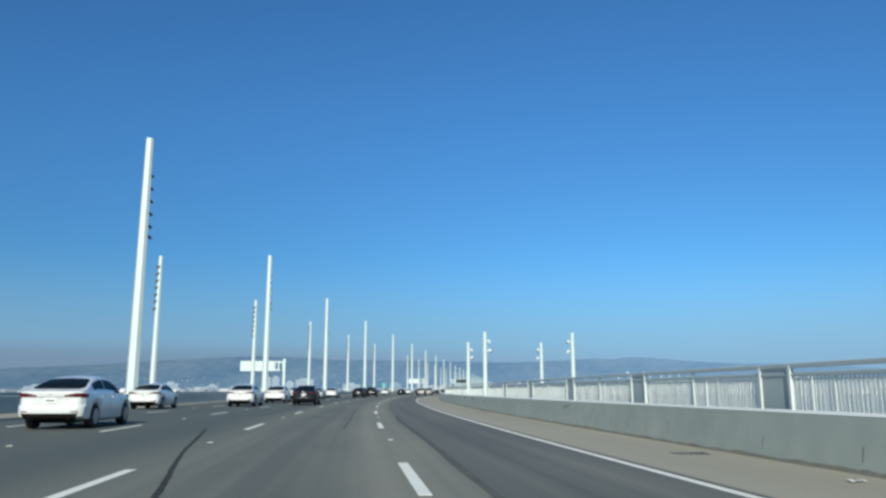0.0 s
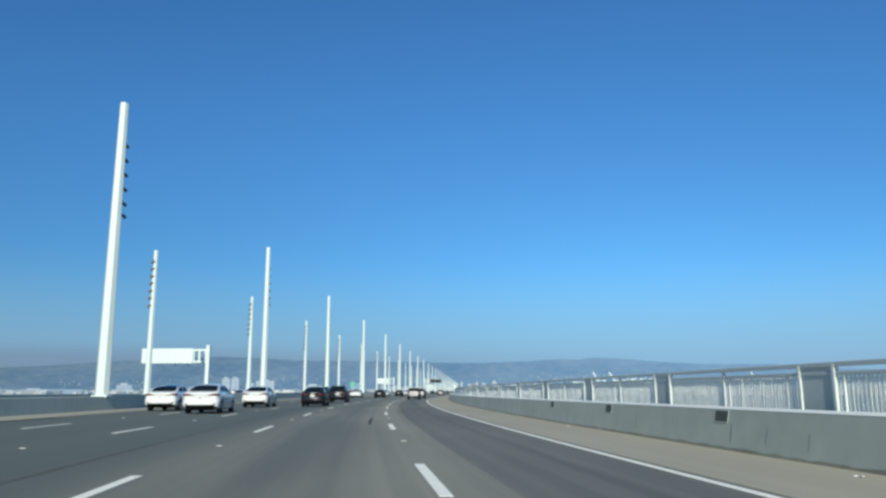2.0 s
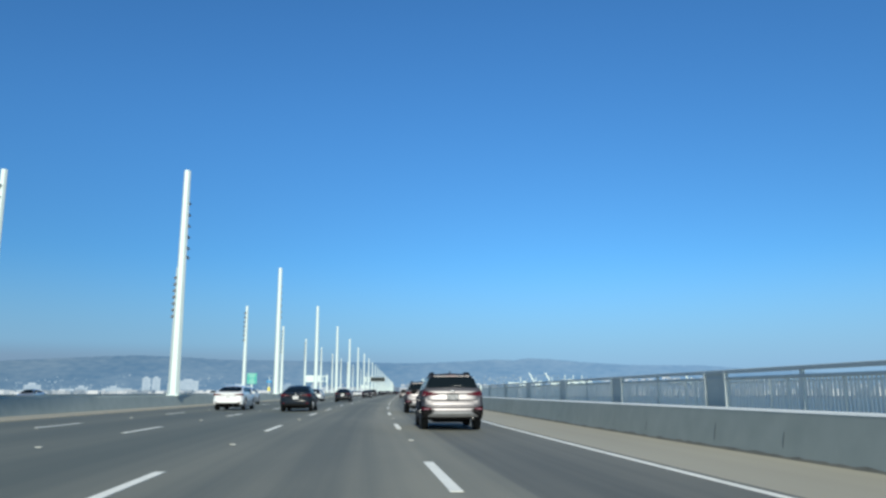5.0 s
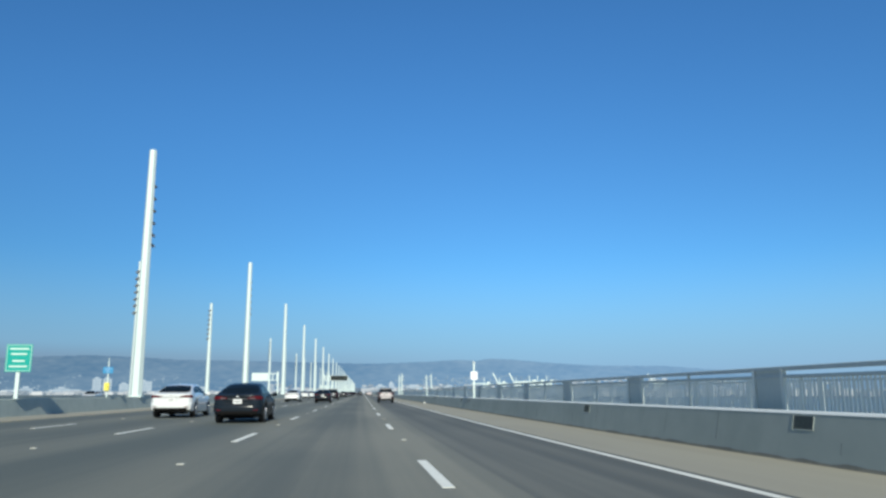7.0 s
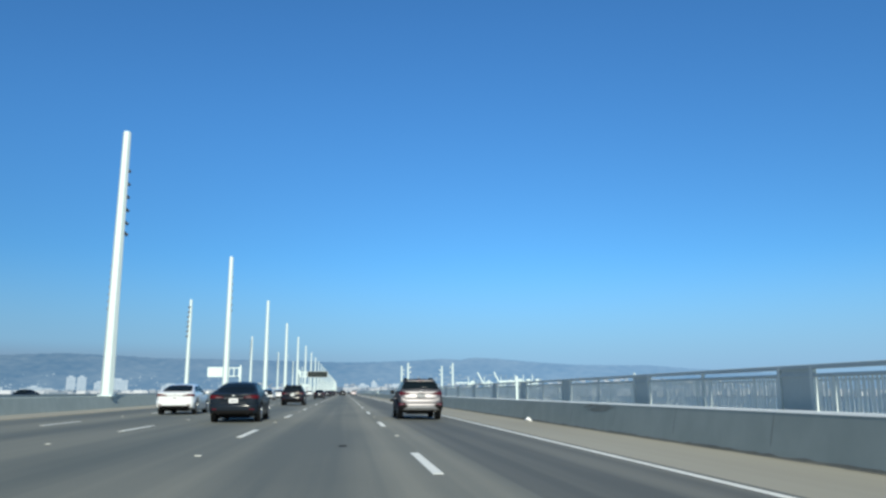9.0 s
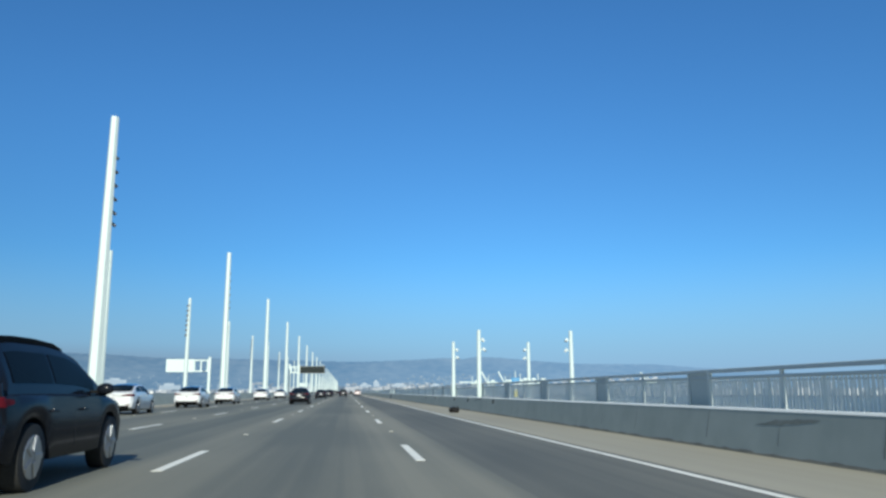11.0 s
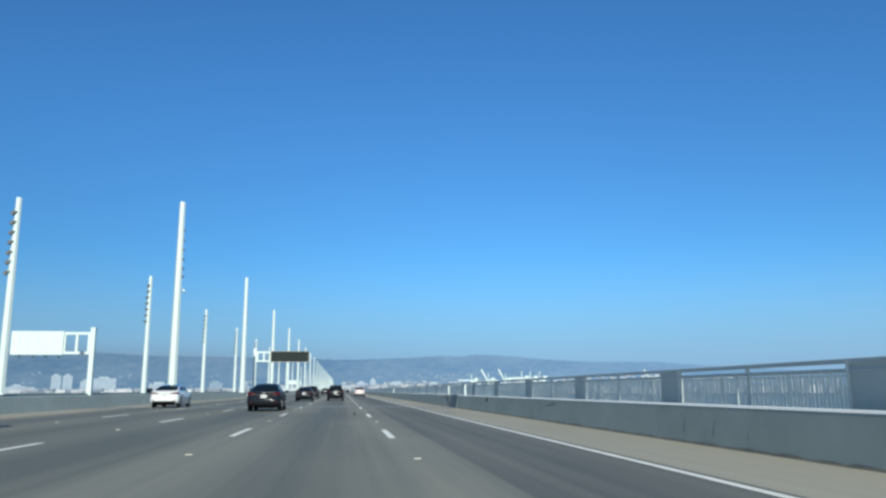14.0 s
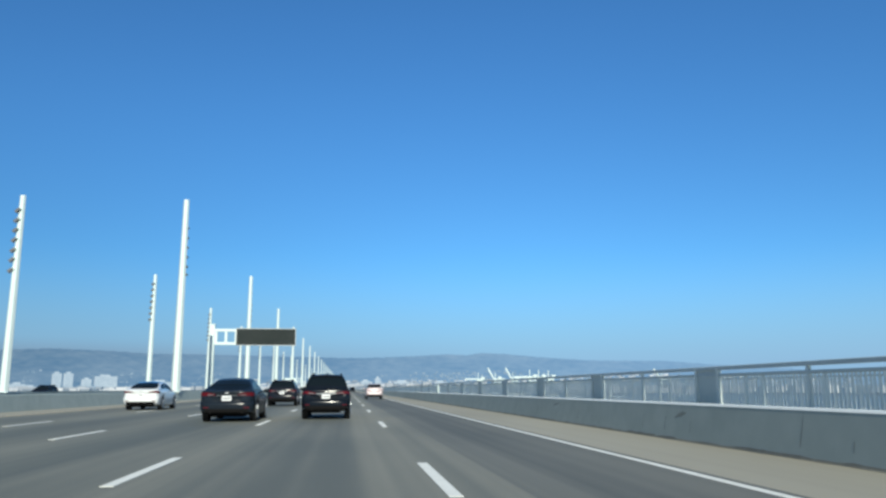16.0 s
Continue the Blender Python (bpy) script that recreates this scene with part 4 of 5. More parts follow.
def building(az, r, w, d, h, mat, steps):
    t = thing("distant_building", "pale hazy building on the far shore", "building", "buildings on the far shore")
    t.matrix_world = Matrix.Translation(far_point(az, r)) @ Matrix.Rotation(radians(-az + steps * 7), 4, "Z")
    part("wall", box(-w / 2, w / 2, -d / 2, d / 2, 0, h, 0.4, seg=1), mat, t)
    part("roof", box(-w / 2 - 0.5, w / 2 + 0.5, -d / 2 - 0.5, d / 2 + 0.5, h, h + 1.2), M["building_grey"], t)
    if steps:
        part("roof_house", box(-w / 4, w / 5, -d / 4, d / 4, h + 1.2, h + 1.2 + min(6, h * 0.2)), mat, t)
    fl = max(1, int(h / 7))
    for k in range(fl):
        z = 3 + k * (h - 3) / fl
        part("window_band", box(-w / 2 + 1.5, w / 2 - 1.5, -d / 2 - 0.35, -d / 2 - 0.05, z, z + 2.4), M["building_grey"], t)
    return t


# blue emission paints the air's haze onto the far buildings
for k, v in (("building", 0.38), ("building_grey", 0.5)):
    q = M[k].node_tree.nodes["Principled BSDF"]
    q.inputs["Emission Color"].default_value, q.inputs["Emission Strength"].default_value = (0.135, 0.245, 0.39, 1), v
rnd = random.Random(11)
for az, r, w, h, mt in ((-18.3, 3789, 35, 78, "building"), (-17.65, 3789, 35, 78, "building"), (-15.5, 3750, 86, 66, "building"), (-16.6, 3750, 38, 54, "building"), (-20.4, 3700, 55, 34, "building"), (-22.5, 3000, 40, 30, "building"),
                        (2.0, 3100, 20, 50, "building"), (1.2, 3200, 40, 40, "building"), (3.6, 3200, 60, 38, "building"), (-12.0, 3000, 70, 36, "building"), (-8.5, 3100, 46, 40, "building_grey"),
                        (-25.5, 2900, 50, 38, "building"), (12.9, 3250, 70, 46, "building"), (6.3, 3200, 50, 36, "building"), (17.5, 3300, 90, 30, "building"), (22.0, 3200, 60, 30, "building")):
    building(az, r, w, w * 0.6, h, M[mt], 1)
for i in range(70):
    az = rnd.uniform(-34, 38)
    r = rnd.uniform(2550, 3500)
    w = rnd.uniform(25, 110)
    building(az, r, w, rnd.uniform(20, 50), rnd.uniform(12, 24) * (1.25 if rnd.random() < 0.2 else 1), M["building"] if rnd.random() < 0.5 else M["building_grey"], rnd.choice((0, 0, 1)))
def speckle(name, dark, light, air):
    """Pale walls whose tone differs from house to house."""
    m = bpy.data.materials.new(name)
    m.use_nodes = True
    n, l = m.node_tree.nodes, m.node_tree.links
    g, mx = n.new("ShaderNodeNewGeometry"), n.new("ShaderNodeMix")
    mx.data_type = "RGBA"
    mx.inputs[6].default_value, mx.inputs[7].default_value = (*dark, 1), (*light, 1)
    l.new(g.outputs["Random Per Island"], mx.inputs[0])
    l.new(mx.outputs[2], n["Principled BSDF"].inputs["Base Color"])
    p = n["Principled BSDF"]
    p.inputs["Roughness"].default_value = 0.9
    # airlight added to the walls as emission, in the blue of the hills behind
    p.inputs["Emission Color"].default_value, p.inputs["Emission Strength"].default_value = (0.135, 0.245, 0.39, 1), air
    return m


def boxes(name, items, mat, label, category):
    """Many small blocks (place, turn, width, depth, height) in one mesh."""
    verts, faces = [], []
    for p, turn, w, d, h in items:
        b, c, q = len(verts), math.cos(turn), math.sin(turn)
        for z in (-6, h):
            for x, y in ((-w / 2, -d / 2), (w / 2, -d / 2), (w / 2, d / 2), (-w / 2, d / 2)):
                verts.append((p.x + x * c - y * q, p.y + x * q + y * c, p.z + z))
        faces += [(b, b + 1, b + 5, b + 4), (b + 1, b + 2, b + 6, b + 5), (b + 2, b + 3, b + 7, b + 6), (b + 3, b, b + 4, b + 7), (b + 4, b + 5, b + 6, b + 7)]
    me = bpy.data.meshes.new(name)
    me.from_pydata(verts, [], faces)
    me.materials.append(mat)
    return tagged(new(name, me), label, category, kind="stuff")


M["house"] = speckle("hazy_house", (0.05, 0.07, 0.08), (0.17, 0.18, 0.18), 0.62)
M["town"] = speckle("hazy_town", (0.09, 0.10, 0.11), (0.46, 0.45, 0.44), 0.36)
items = []
for i in range(1300):
    az, f = rnd.uniform(-30, 38), 0.01 + 0.5 * rnd.random() ** 2.4
    items.append((hill_point(az, f), radians(-az + rnd.uniform(-30, 30)), rnd.uniform(4, 11), 8, rnd.uniform(2, 5)))
for i in range(420):
    az, f = rnd.uniform(4, 34), rnd.uniform(0.12, 0.55)
    items.append((hill_point(az, f), radians(-az + rnd.uniform(-30, 30)), rnd.uniform(5, 18), 10, rnd.uniform(3, 7)))
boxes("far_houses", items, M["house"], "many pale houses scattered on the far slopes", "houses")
items = []
for i in range(2400):
    az = rnd.uniform(-36, 40) if i % 3 else rnd.uniform(-2, 26)
    items.append((far_point(az, rnd.uniform(2450, 3700)), radians(-az + rnd.uniform(-40, 40)), rnd.uniform(8, 45), rnd.uniform(8, 25), rnd.uniform(12, 21)))
for i in range(700):
    az = rnd.uniform(-5, 9)
    items.append((far_point(az, rnd.uniform(2450, 3800)), radians(-az + rnd.uniform(-40, 40)), rnd.uniform(8, 40), rnd.uniform(8, 25), rnd.uniform(14, 30)))
for i in range(650):
    az = rnd.uniform(-7, 16)
    items.append((hill_point(az, 0.02 + 0.3 * rnd.random() ** 1.5), radians(-az + rnd.uniform(-30, 30)), rnd.uniform(6, 24), 12, rnd.uniform(3, 9)))
for i in range(320):
    az = rnd.uniform(15, 33)
    items.append((hill_point(az, rnd.uniform(0.2, 0.55)), radians(-az + rnd.uniform(-30, 30)), rnd.uniform(6, 30), 12, rnd.uniform(3, 9)))
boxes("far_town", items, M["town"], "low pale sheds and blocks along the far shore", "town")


def crane(az, r, turn, up):
    t = thing("harbour_crane", "white harbour crane with a raised boom", "crane", "harbour cranes")
    t.matrix_world = Matrix.Translation(far_point(az, r)) @ Matrix.Rotation(radians(turn), 4, "Z")
    for x in (-9, 9):
        for y in (-8, 8):
            part("leg", box(x - 1.8, x + 1.8, y - 1.8, y + 1.8, 0, 46), M["steel_white"], t)
    part("portal_beam", box(-10.4, 10.4, -9.4, 9.4, 18, 21), M["steel_white"], t)
    part("girder", box(-30, 14, -2.5, 2.5, 46, 50), M["steel_white"], t)
    part("machine_house", box(-18, -4, -5, 5, 50, 57), M["steel_white"], t)
    bm = box(0, 46, -2.6, 2.6, -2.4, 2.4)
    bm.transform(Matrix.Translation((12, 0, 49)) @ Matrix.Rotation(radians(-up), 4, "Y"))
    part("boom", bm, M["steel_white"], t)
    for y in (-8, 8):
        part("upper_beam", box(-10.8, 10.8, y - 1.6, y + 1.6, 41, 45), M["steel_white"], t)
        brace = box(-1.0, 1.0, y - 1.0, y + 1.0, 0, 27)
        brace.transform(Matrix.Translation((-8, 0, 21)) @ Matrix.Rotation(radians(35), 4, "Y"))
        part("brace", brace, M["steel_white"], t)
    bm = box(-1.2, 1.2, -1.2, 1.2, 0, 22)
    bm.transform(Matrix.Translation((6, 0, 50)))
    part("apex", bm, M["steel_white"], t)
    return t


for az, r, turn, up in ((10.15, 3150, 180, 62), (11.35, 3150, 180, 62), (12.35, 2750, 176, 0), (12.95, 2780, 180, 2), (13.6, 2800, 183, 0), (21.3, 3350, 180, 58), (9.0, 3200, 180, 0)):
    crane(az, r, turn, up)


# cars
def curve_at(keys, y):
    """A smooth line through the keys (y, value)."""
    ys, vs = [k[0] for k in keys], [k[1] for k in keys]
    if y <= ys[0]:
        return vs[0]
    if y >= ys[-1]:
        return vs[-1]
    i = max(j for j in range(len(ys)) if ys[j] <= y)
    i = min(i, len(ys) - 2)
    f = (y - ys[i]) / (ys[i + 1] - ys[i])
    return vs[i] + (vs[i + 1] - vs[i]) * (f * 0.6 + 0.4 * f * f * (3 - 2 * f))


SEDAN = dict(length=4.8, half=0.92, wheel_r=0.335, rear=0.98, front=3.8,
             top=((0, 0.86), (0.03, 0.985), (0.10, 1.05), (0.45, 1.075), (1.2, 1.04), (3.2, 0.98), (3.6, 0.96), (4.3, 0.86), (4.65, 0.74), (4.8, 0.58)),
             low=((0, 0.42), (0.05, 0.33), (0.3, 0.26), (0.8, 0.22), (4.2, 0.2), (4.8, 0.3)),
             width=((0, 0.70), (0.03, 0.78), (0.12, 0.845), (0.4, 0.90), (0.9, 0.92), (3.9, 0.92), (4.4, 0.86), (4.65, 0.76), (4.8, 0.58)),
             roof=((0.26, 1.055), (0.6, 1.16), (1.0, 1.295), (1.4, 1.405), (1.8, 1.47), (2.2, 1.49), (2.65, 1.465), (3.0, 1.34), (3.4, 1.12), (3.66, 0.95)),
             base=0.80, brow=0.57, rear_glass=(0.42, 1.38), side_glass=(0.98, 3.28), front_glass=(2.72, 3.58), suv=False)
SUV = dict(length=4.75, half=0.95, wheel_r=0.375, rear=0.93, front=3.7,
           top=((0, 0.86), (0.03, 0.98), (0.1, 1.05), (0.4, 1.09), (1.2, 1.09), (3.2, 1.08), (3.55, 1.06), (4.3, 0.98), (4.62, 0.84), (4.75, 0.6)),
           low=((0, 0.46), (0.05, 0.38), (0.3, 0.32), (0.8, 0.28), (4.1, 0.27), (4.75, 0.38)),
           width=((0, 0.80), (0.03, 0.87), (0.12, 0.91), (0.4, 0.94), (0.9, 0.95), (3.8, 0.95), (4.35, 0.89), (4.6, 0.8), (4.75, 0.62)),
           roof=((0.07, 1.02), (0.14, 1.2), (0.26, 1.44), (0.36, 1.58), (0.5, 1.655), (0.9, 1.69), (1.8, 1.70), (2.4, 1.665), (2.75, 1.57), (3.1, 1.38), (3.45, 1.14), (3.6, 1.05)),
           base=0.86, brow=0.62, rear_glass=(0.17, 0.395), side_glass=(0.55, 3.1), front_glass=(2.6, 3.45), suv=True)


def build_car(spec, paint, label, category="car", roof_black=False, detail=False, tall=1.0, wide=1.0, group="cars on the motorway"):
    L, W, R = spec["length"], spec["half"], spec["wheel_r"]
    t = thing("suv" if spec["suv"] else "saloon_car", label, category, group)

    # lower body: closed sections from tail to nose, with wheel arches cut into the lower edge
    ys = [0, 0.015, 0.03, 0.06, 0.1, 0.16, 0.24, 0.34] + [0.34 + (L - 0.68) * k / 44 for k in range(1, 45)] + [L - 0.25, L - 0.16, L - 0.09, L - 0.04, L - 0.015, L]

    def section(y):
        top, low, w = curve_at(spec["top"], y), curve_at(spec["low"], y), curve_at(spec["width"], y)
        side = low + 0.03
        for c in (spec["rear"], spec["front"]):
            d = abs(y - c)
            if d < R + 0.07:
                side = max(side, R + math.sqrt(max(0, (R + 0.07) ** 2 - d * d)) * 0.98)
        side = min(side, top - 0.14)
        mid = side + (top - side) * 0.45
        half = [(0, low), (w * 0.62, low), (w * 0.66, max(low, side - 0.02)), (w * 0.965, side), (w * 0.985, side + 0.025), (w, mid), (w * 0.985, mid + (top - mid) * 0.45), (w * 0.955, top - 0.045), (w * 0.90, top - 0.012), (w * 0.5, top + 0.012), (0, top + 0.018)]
        return [(x, y, z) for x, z in half] + [(-x, y, z) for x, z in half[-2:0:-1]]

    rows = [section(y) for y in ys]
    bm = grid(rows, close_v=True)
    bm.verts.ensure_lookup_table()
    k = len(rows[0])
    bm.faces.new(bm.verts[:k])
    bm.faces.new(bm.verts[-k:][::-1])
    body = part("body", bm, paint, t, smooth=True)

    # cabin
    rk = spec["roof"]
    y0, y1 = rk[0][0], rk[-1][0]

    def cab(y, u, out=0.0):
        """A point of the cabin: u from 0 at the sill line to 1 on the centre line of the roof."""
        zt, zb = curve_at(rk, y) * 1.0, curve_at(spec["top"], y) - 0.03
        zt = max(zt, zb + 0.01)
        hgt = zt - zb
        full = curve_at(rk, (y0 + y1) / 2) - zb
        f = min(1, hgt / full)
        base, brow = spec["base"] * (0.93 if y < 0.35 or y > 3.3 else 1), spec["base"] + (spec["brow"] - spec["base"]) * f
        keys = ((0, base, zb), (0.5, brow + 0.035, zb + hgt * 0.86), (0.58, brow, zb + hgt * 0.945), (0.68, brow * 0.86, zb + hgt * 0.985), (1, 0, zt + 0.02 * f))
        for a, b in zip(keys[:-1], keys[1:]):
            if u <= b[0]:
                g = (u - a[0]) / (b[0] - a[0])
                x, z = a[1] + (b[1] - a[1]) * g, a[2] + (b[2] - a[2]) * g
                bulge = math.sin(math.pi * g) * 0.018 if a[0] == 0 else 0
                return Vector((x + bulge, y, z))
        return Vector((0, y, zt))

    def cab_out(y, u, out):
        e = 0.01
        a, b = cab(min(y + e, y1), u) - cab(max(y - e, y0), u), cab(y, min(1, u + e)) - cab(y, max(0, u - e))
        n = a.cross(b)
        n = n.normalized() if n.length > 1e-9 else Vector((0, 0, 1))
        if n.dot(Vector((1, 0, 0.8))) < 0:
            n = -n
        return cab(y, u) + n * out

    us = [0, 0.12, 0.25, 0.38, 0.5, 0.54, 0.58, 0.63, 0.68, 0.76, 0.88, 1]
    cy = []
    for a, b in zip(rk[:-1], rk[1:]):
        n = max(2, int((b[0] - a[0]) / 0.09))
        cy += [a[0] + (b[0] - a[0]) * i / n for i in range(n)]
    cy.append(y1)
    rows = []
    for y in cy:
        r = [cab(y, u) for u in us]
        rows.append(r + [Vector((-p.x, p.y, p.z)) for p in r[-2::-1]])
    part("cabin", grid(rows), paint, t, smooth=True)

    def pane(name, ya, yb, ua, ub, both, mat=None, out=0.007, lab="dark tinted glass", shape=None):
        mt = mat or M["glass"]
        ny, nu = 12, 6

        def pt(i, j):
            y = ya + (yb - ya) * i / ny
            lo, hi = ua, ub
            if shape:
                lo, hi = shape(y, ua, ub)
            return cab_out(y, lo + (hi - lo) * j / nu, out)

        if both == "span":
            rows_ = []
            for i in range(ny + 1):
                r = [pt(i, j) for j in range(nu + 1)]
                rows_.append(r + [Vector((-p.x, p.y, p.z)) for p in r[-2::-1]])
            return [part(name, grid(rows_), mt, t, lab, smooth=True)]
        rows_ = [[pt(i, j) for j in range(nu + 1)] for i in range(ny + 1)]
        a = part(name, grid(rows_), mt, t, lab, smooth=True)
        b = part(name, grid([[Vector((-p.x, p.y, p.z)) for p in r] for r in rows_]), mt, t, lab, smooth=True)
        return [a, b]

    def zfit(y, ua, ub):
        # keep the side glass clear of the sloping roof ends
        zb = curve_at(spec["top"], y) - 0.03
        h = curve_at(rk, y) - zb
        f = max(0.0, min(1.0, (h - 0.12) / 0.14))
        return ua, ua + (ub - ua) * f

    g0, g1 = spec["side_glass"]
    mid = (g0 + g1) / 2 - 0.1
    pane("side_window", g0, mid - 0.04, 0.13, 0.46, "pair", shape=zfit)
    pane("side_window", mid + 0.04, g1, 0.13, 0.46, "pair", shape=zfit)
    ra, rb = spec["rear_glass"]

    def rounded(y, ua, ub):
        # rounded corners at both ends of the rear glass
        f = abs((y - ra) / (rb - ra) - 0.5) * 2
        return ua + 0.10 * max(0.0, (f - 0.55) / 0.45) ** 2.5, ub

    pane("rear_window", ra, rb, 0.51 if spec["suv"] else 0.62, 1.0, "span", shape=rounded)
    pane("windscreen", *spec["front_glass"], 0.58, 1.0, "span")
    if roof_black:
        pane("roof_panel", 1.35, 2.68, 0.56, 1.0, "span", M["black_gloss"], 0.006, "gloss black roof")

    # wheels
    for sx in (-1, 1):
        for yc in (spec["rear"], spec["front"]):
            m = Matrix.Translation((sx * (W - 0.125), yc, R)) @ Matrix.Rotation(radians(90 * sx), 4, "Y")
            bm = rod(R, R, -0.115, 0.115, 28, 0.03)
            bm.transform(m)
            tyre = part("wheel", bm, M["rubber"], t, "black tyre", smooth=True)
            bm = rod(R * 0.68, R * 0.64, 0.10, 0.122, 24)
            for q in range(5):
                sp = box(-0.035, 0.035, 0.05, R * 0.64, 0.118, 0.135, 0.006, seg=1)
                merge(bm, sp, Matrix.Rotation(q * math.tau / 5, 4, "Z"))
            bm.transform(m)
            part("rim", bm, M["dark_rim"] if detail else M["rim"], tyre, "alloy rim")
    # under-body shade panel
    part("floor_pan", box(-W * 0.6, W * 0.6, 0.25, L - 0.3, 0.17 if not spec["suv"] else 0.24, 0.3, 0.03), M["black"], t)

    # tail skin: profile (z, y) and half width (z, x) by kind of car
    if detail:
        LIFT = 0.06
        prof = ((0.26, 0.03), (0.33, -0.05), (0.43, -0.085), (0.54, -0.085), (0.60, -0.072), (0.645, -0.09), (0.675, -0.082), (0.69, -0.055), (0.74, -0.042), (0.785, -0.02), (0.80, -0.014), (0.83, -0.046), (0.86, -0.045), (0.94, -0.028), (1.0, -0.016), (1.02, 0.004), (1.035, -0.012), (1.06, -0.01), (1.11, 0.012), (1.16, 0.055), (1.2, 0.09))
        rims = ((0.26, 0.90), (0.45, 0.945), (0.7, 0.945), (0.97, 0.93), (1.2, 0.86))
    elif spec["suv"]:
        LIFT = 0.0
        prof = ((0.32, 0.03), (0.40, -0.05), (0.52, -0.085), (0.64, -0.08), (0.70, -0.06), (0.74, -0.012), (0.80, -0.012), (0.92, -0.024), (1.0, -0.018), (1.03, 0.0), (1.08, 0.0), (1.13, 0.035), (1.19, 0.085))
        rims = ((0.32, 0.86), (0.5, 0.93), (0.7, 0.935), (0.97, 0.92), (1.19, 0.85))
    else:
        LIFT = 0.0
        prof = ((0.28, 0.04), (0.34, -0.04), (0.46, -0.08), (0.58, -0.085), (0.64, -0.07), (0.675, -0.03), (0.70, -0.012), (0.78, -0.014), (0.88, -0.028), (0.95, -0.04), (1.0, -0.052), (1.03, -0.04), (1.055, 0.02), (1.065, 0.10))
        rims = ((0.28, 0.78), (0.45, 0.87), (0.7, 0.885), (0.95, 0.87), (1.03, 0.82), (1.065, 0.76))
    wmax = max(q[1] for q in rims)

    def tail(x, z):
        y = float(np.interp(z - LIFT, [q[0] for q in prof], [q[1] for q in prof]))
        f = min(1.0, abs(x) / wmax)
        return y + 0.05 * f ** 2 + 0.17 * f ** 9

    def edge(z):
        return float(np.interp(z - LIFT, [q[0] for q in rims], [q[1] for q in rims]))

    def skin(name, mat, z_lo, z_hi, x_lo=-1.0, x_hi=1.0, off=0.0, lab="", parent=None, nx=40, nz=14, wrap=0.0):
        rows_ = []
        for j in range(nz + 1):
            r = []
            for i in range(nx + 1):
                fx = x_lo + (x_hi - x_lo) * i / nx
                lo_, hi_ = z_lo(fx) if callable(z_lo) else z_lo, z_hi(fx) if callable(z_hi) else z_hi
                z = lo_ + (hi_ - lo_) * j / nz + LIFT
                x = fx * edge(z)
                r.append((x * (1 + off * 0.5), tail(x, z) - off, z))
            rows_.append(r)
        # turn the rim in, so that the piece has thickness
        rim = [[(x, y + 0.03 + off, z) for x, y, z in rows_[0]]] + rows_ + [[(x, y + 0.03 + off, z) for x, y, z in rows_[-1]]]
        full = [[(r[0][0], r[0][1] + 0.03 + off, r[0][2])] + r + [(r[-1][0], r[-1][1] + 0.03 + off, r[-1][2])] for r in rim]
        return part(name, grid(full), mat, parent or t, lab, smooth=True)

    if not detail:
        high = 0.06 if spec["suv"] else 0.0
        skin("boot_lid" if not spec["suv"] else "tailgate", paint, prof[4][0], prof[-1][0], nx=40, nz=26)
        skin("bumper", paint, prof[1][0] + 0.02, prof[5][0], off=0.008, nx=40, nz=12)
        skin("valance", M["black"], prof[0][0], prof[2][0] - 0.02, -0.86, 0.86, 0.012, "black lower bumper", nx=24, nz=6)
        skin("lid_gap", M["joint"], prof[6][0] - 0.004, prof[6][0] + 0.003, -0.8, 0.8, 0.003, nx=24, nz=1)
        za, zb = (0.86, 0.975) if not spec["suv"] else (0.93, 1.03)
        skin("lid_strip", M["rim"], za + 0.015, za + 0.032, -0.4, 0.4, 0.008, "thin grey strip between the lamps", nx=16, nz=2)
        for sx in (-1, 1):
            a_, b_ = sorted((sx * 0.42, sx * 1.0))
            lamp = skin("tail_lamp", M["dark_lens"], lambda f: za + 0.03 - 0.04 * (abs(f) - 0.42), lambda f: zb - 0.045 + 0.06 * min(1, (abs(f) - 0.42) * 3), a_, b_, 0.014, "dark red tail lamp", nx=16, nz=5)
            a_, b_ = sorted((sx * 0.5, sx * 0.72))
            skin("reversing_lens", M["plate_grey"], za + 0.035, za + 0.055, a_, b_, 0.018, "pale reversing lens", lamp, nx=6, nz=2)
            rows_ = []
            for i in range(7):
                y = 0.2 + 0.2 * i / 6
                xs = section(y)[3:9]
                zl, zh = za + 0.01 + 0.03 * i / 6, zb - 0.015 * i / 6
                rows_.append([(sx * (float(np.interp(z, [q[2] for q in xs], [q[0] for q in xs])) + 0.01), y, z) for z in (zl, (zl + zh) / 2, zh)])
            part("tail_lamp", grid(rows_), M["dark_lens"], t, "dark red tail lamp", smooth=True)
            a_, b_ = sorted((sx * 0.66, sx * 0.86))
            skin("reflector", M["dark_lens"], prof[2][0] + 0.01, prof[2][0] + 0.04, a_, b_, 0.014, nx=6, nz=2)
            bm = rod(0.035, 0.035, -0.02, 0.12, 12, 0.006)
            bm.transform(Matrix.Translation((sx * 0.52, -0.02, prof[0][0] + 0.04)) @ Matrix.Rotation(radians(-90), 4, "X"))
            part("exhaust_pipe", bm, M["black"], t)
        pz = 0.79 + high
        py = tail(0, pz) - 0.014
        pl = part("number_plate", box(-0.155, 0.155, py - 0.006, py + 0.03, pz - 0.075, pz + 0.075, 0.006), M["plate"], t, "white number plate with a grey bar")
        part("plate_bar", box(-0.12, 0.12, py - 0.010, py - 0.0065, pz - 0.028, pz + 0.028), M["plate_grey"], pl)
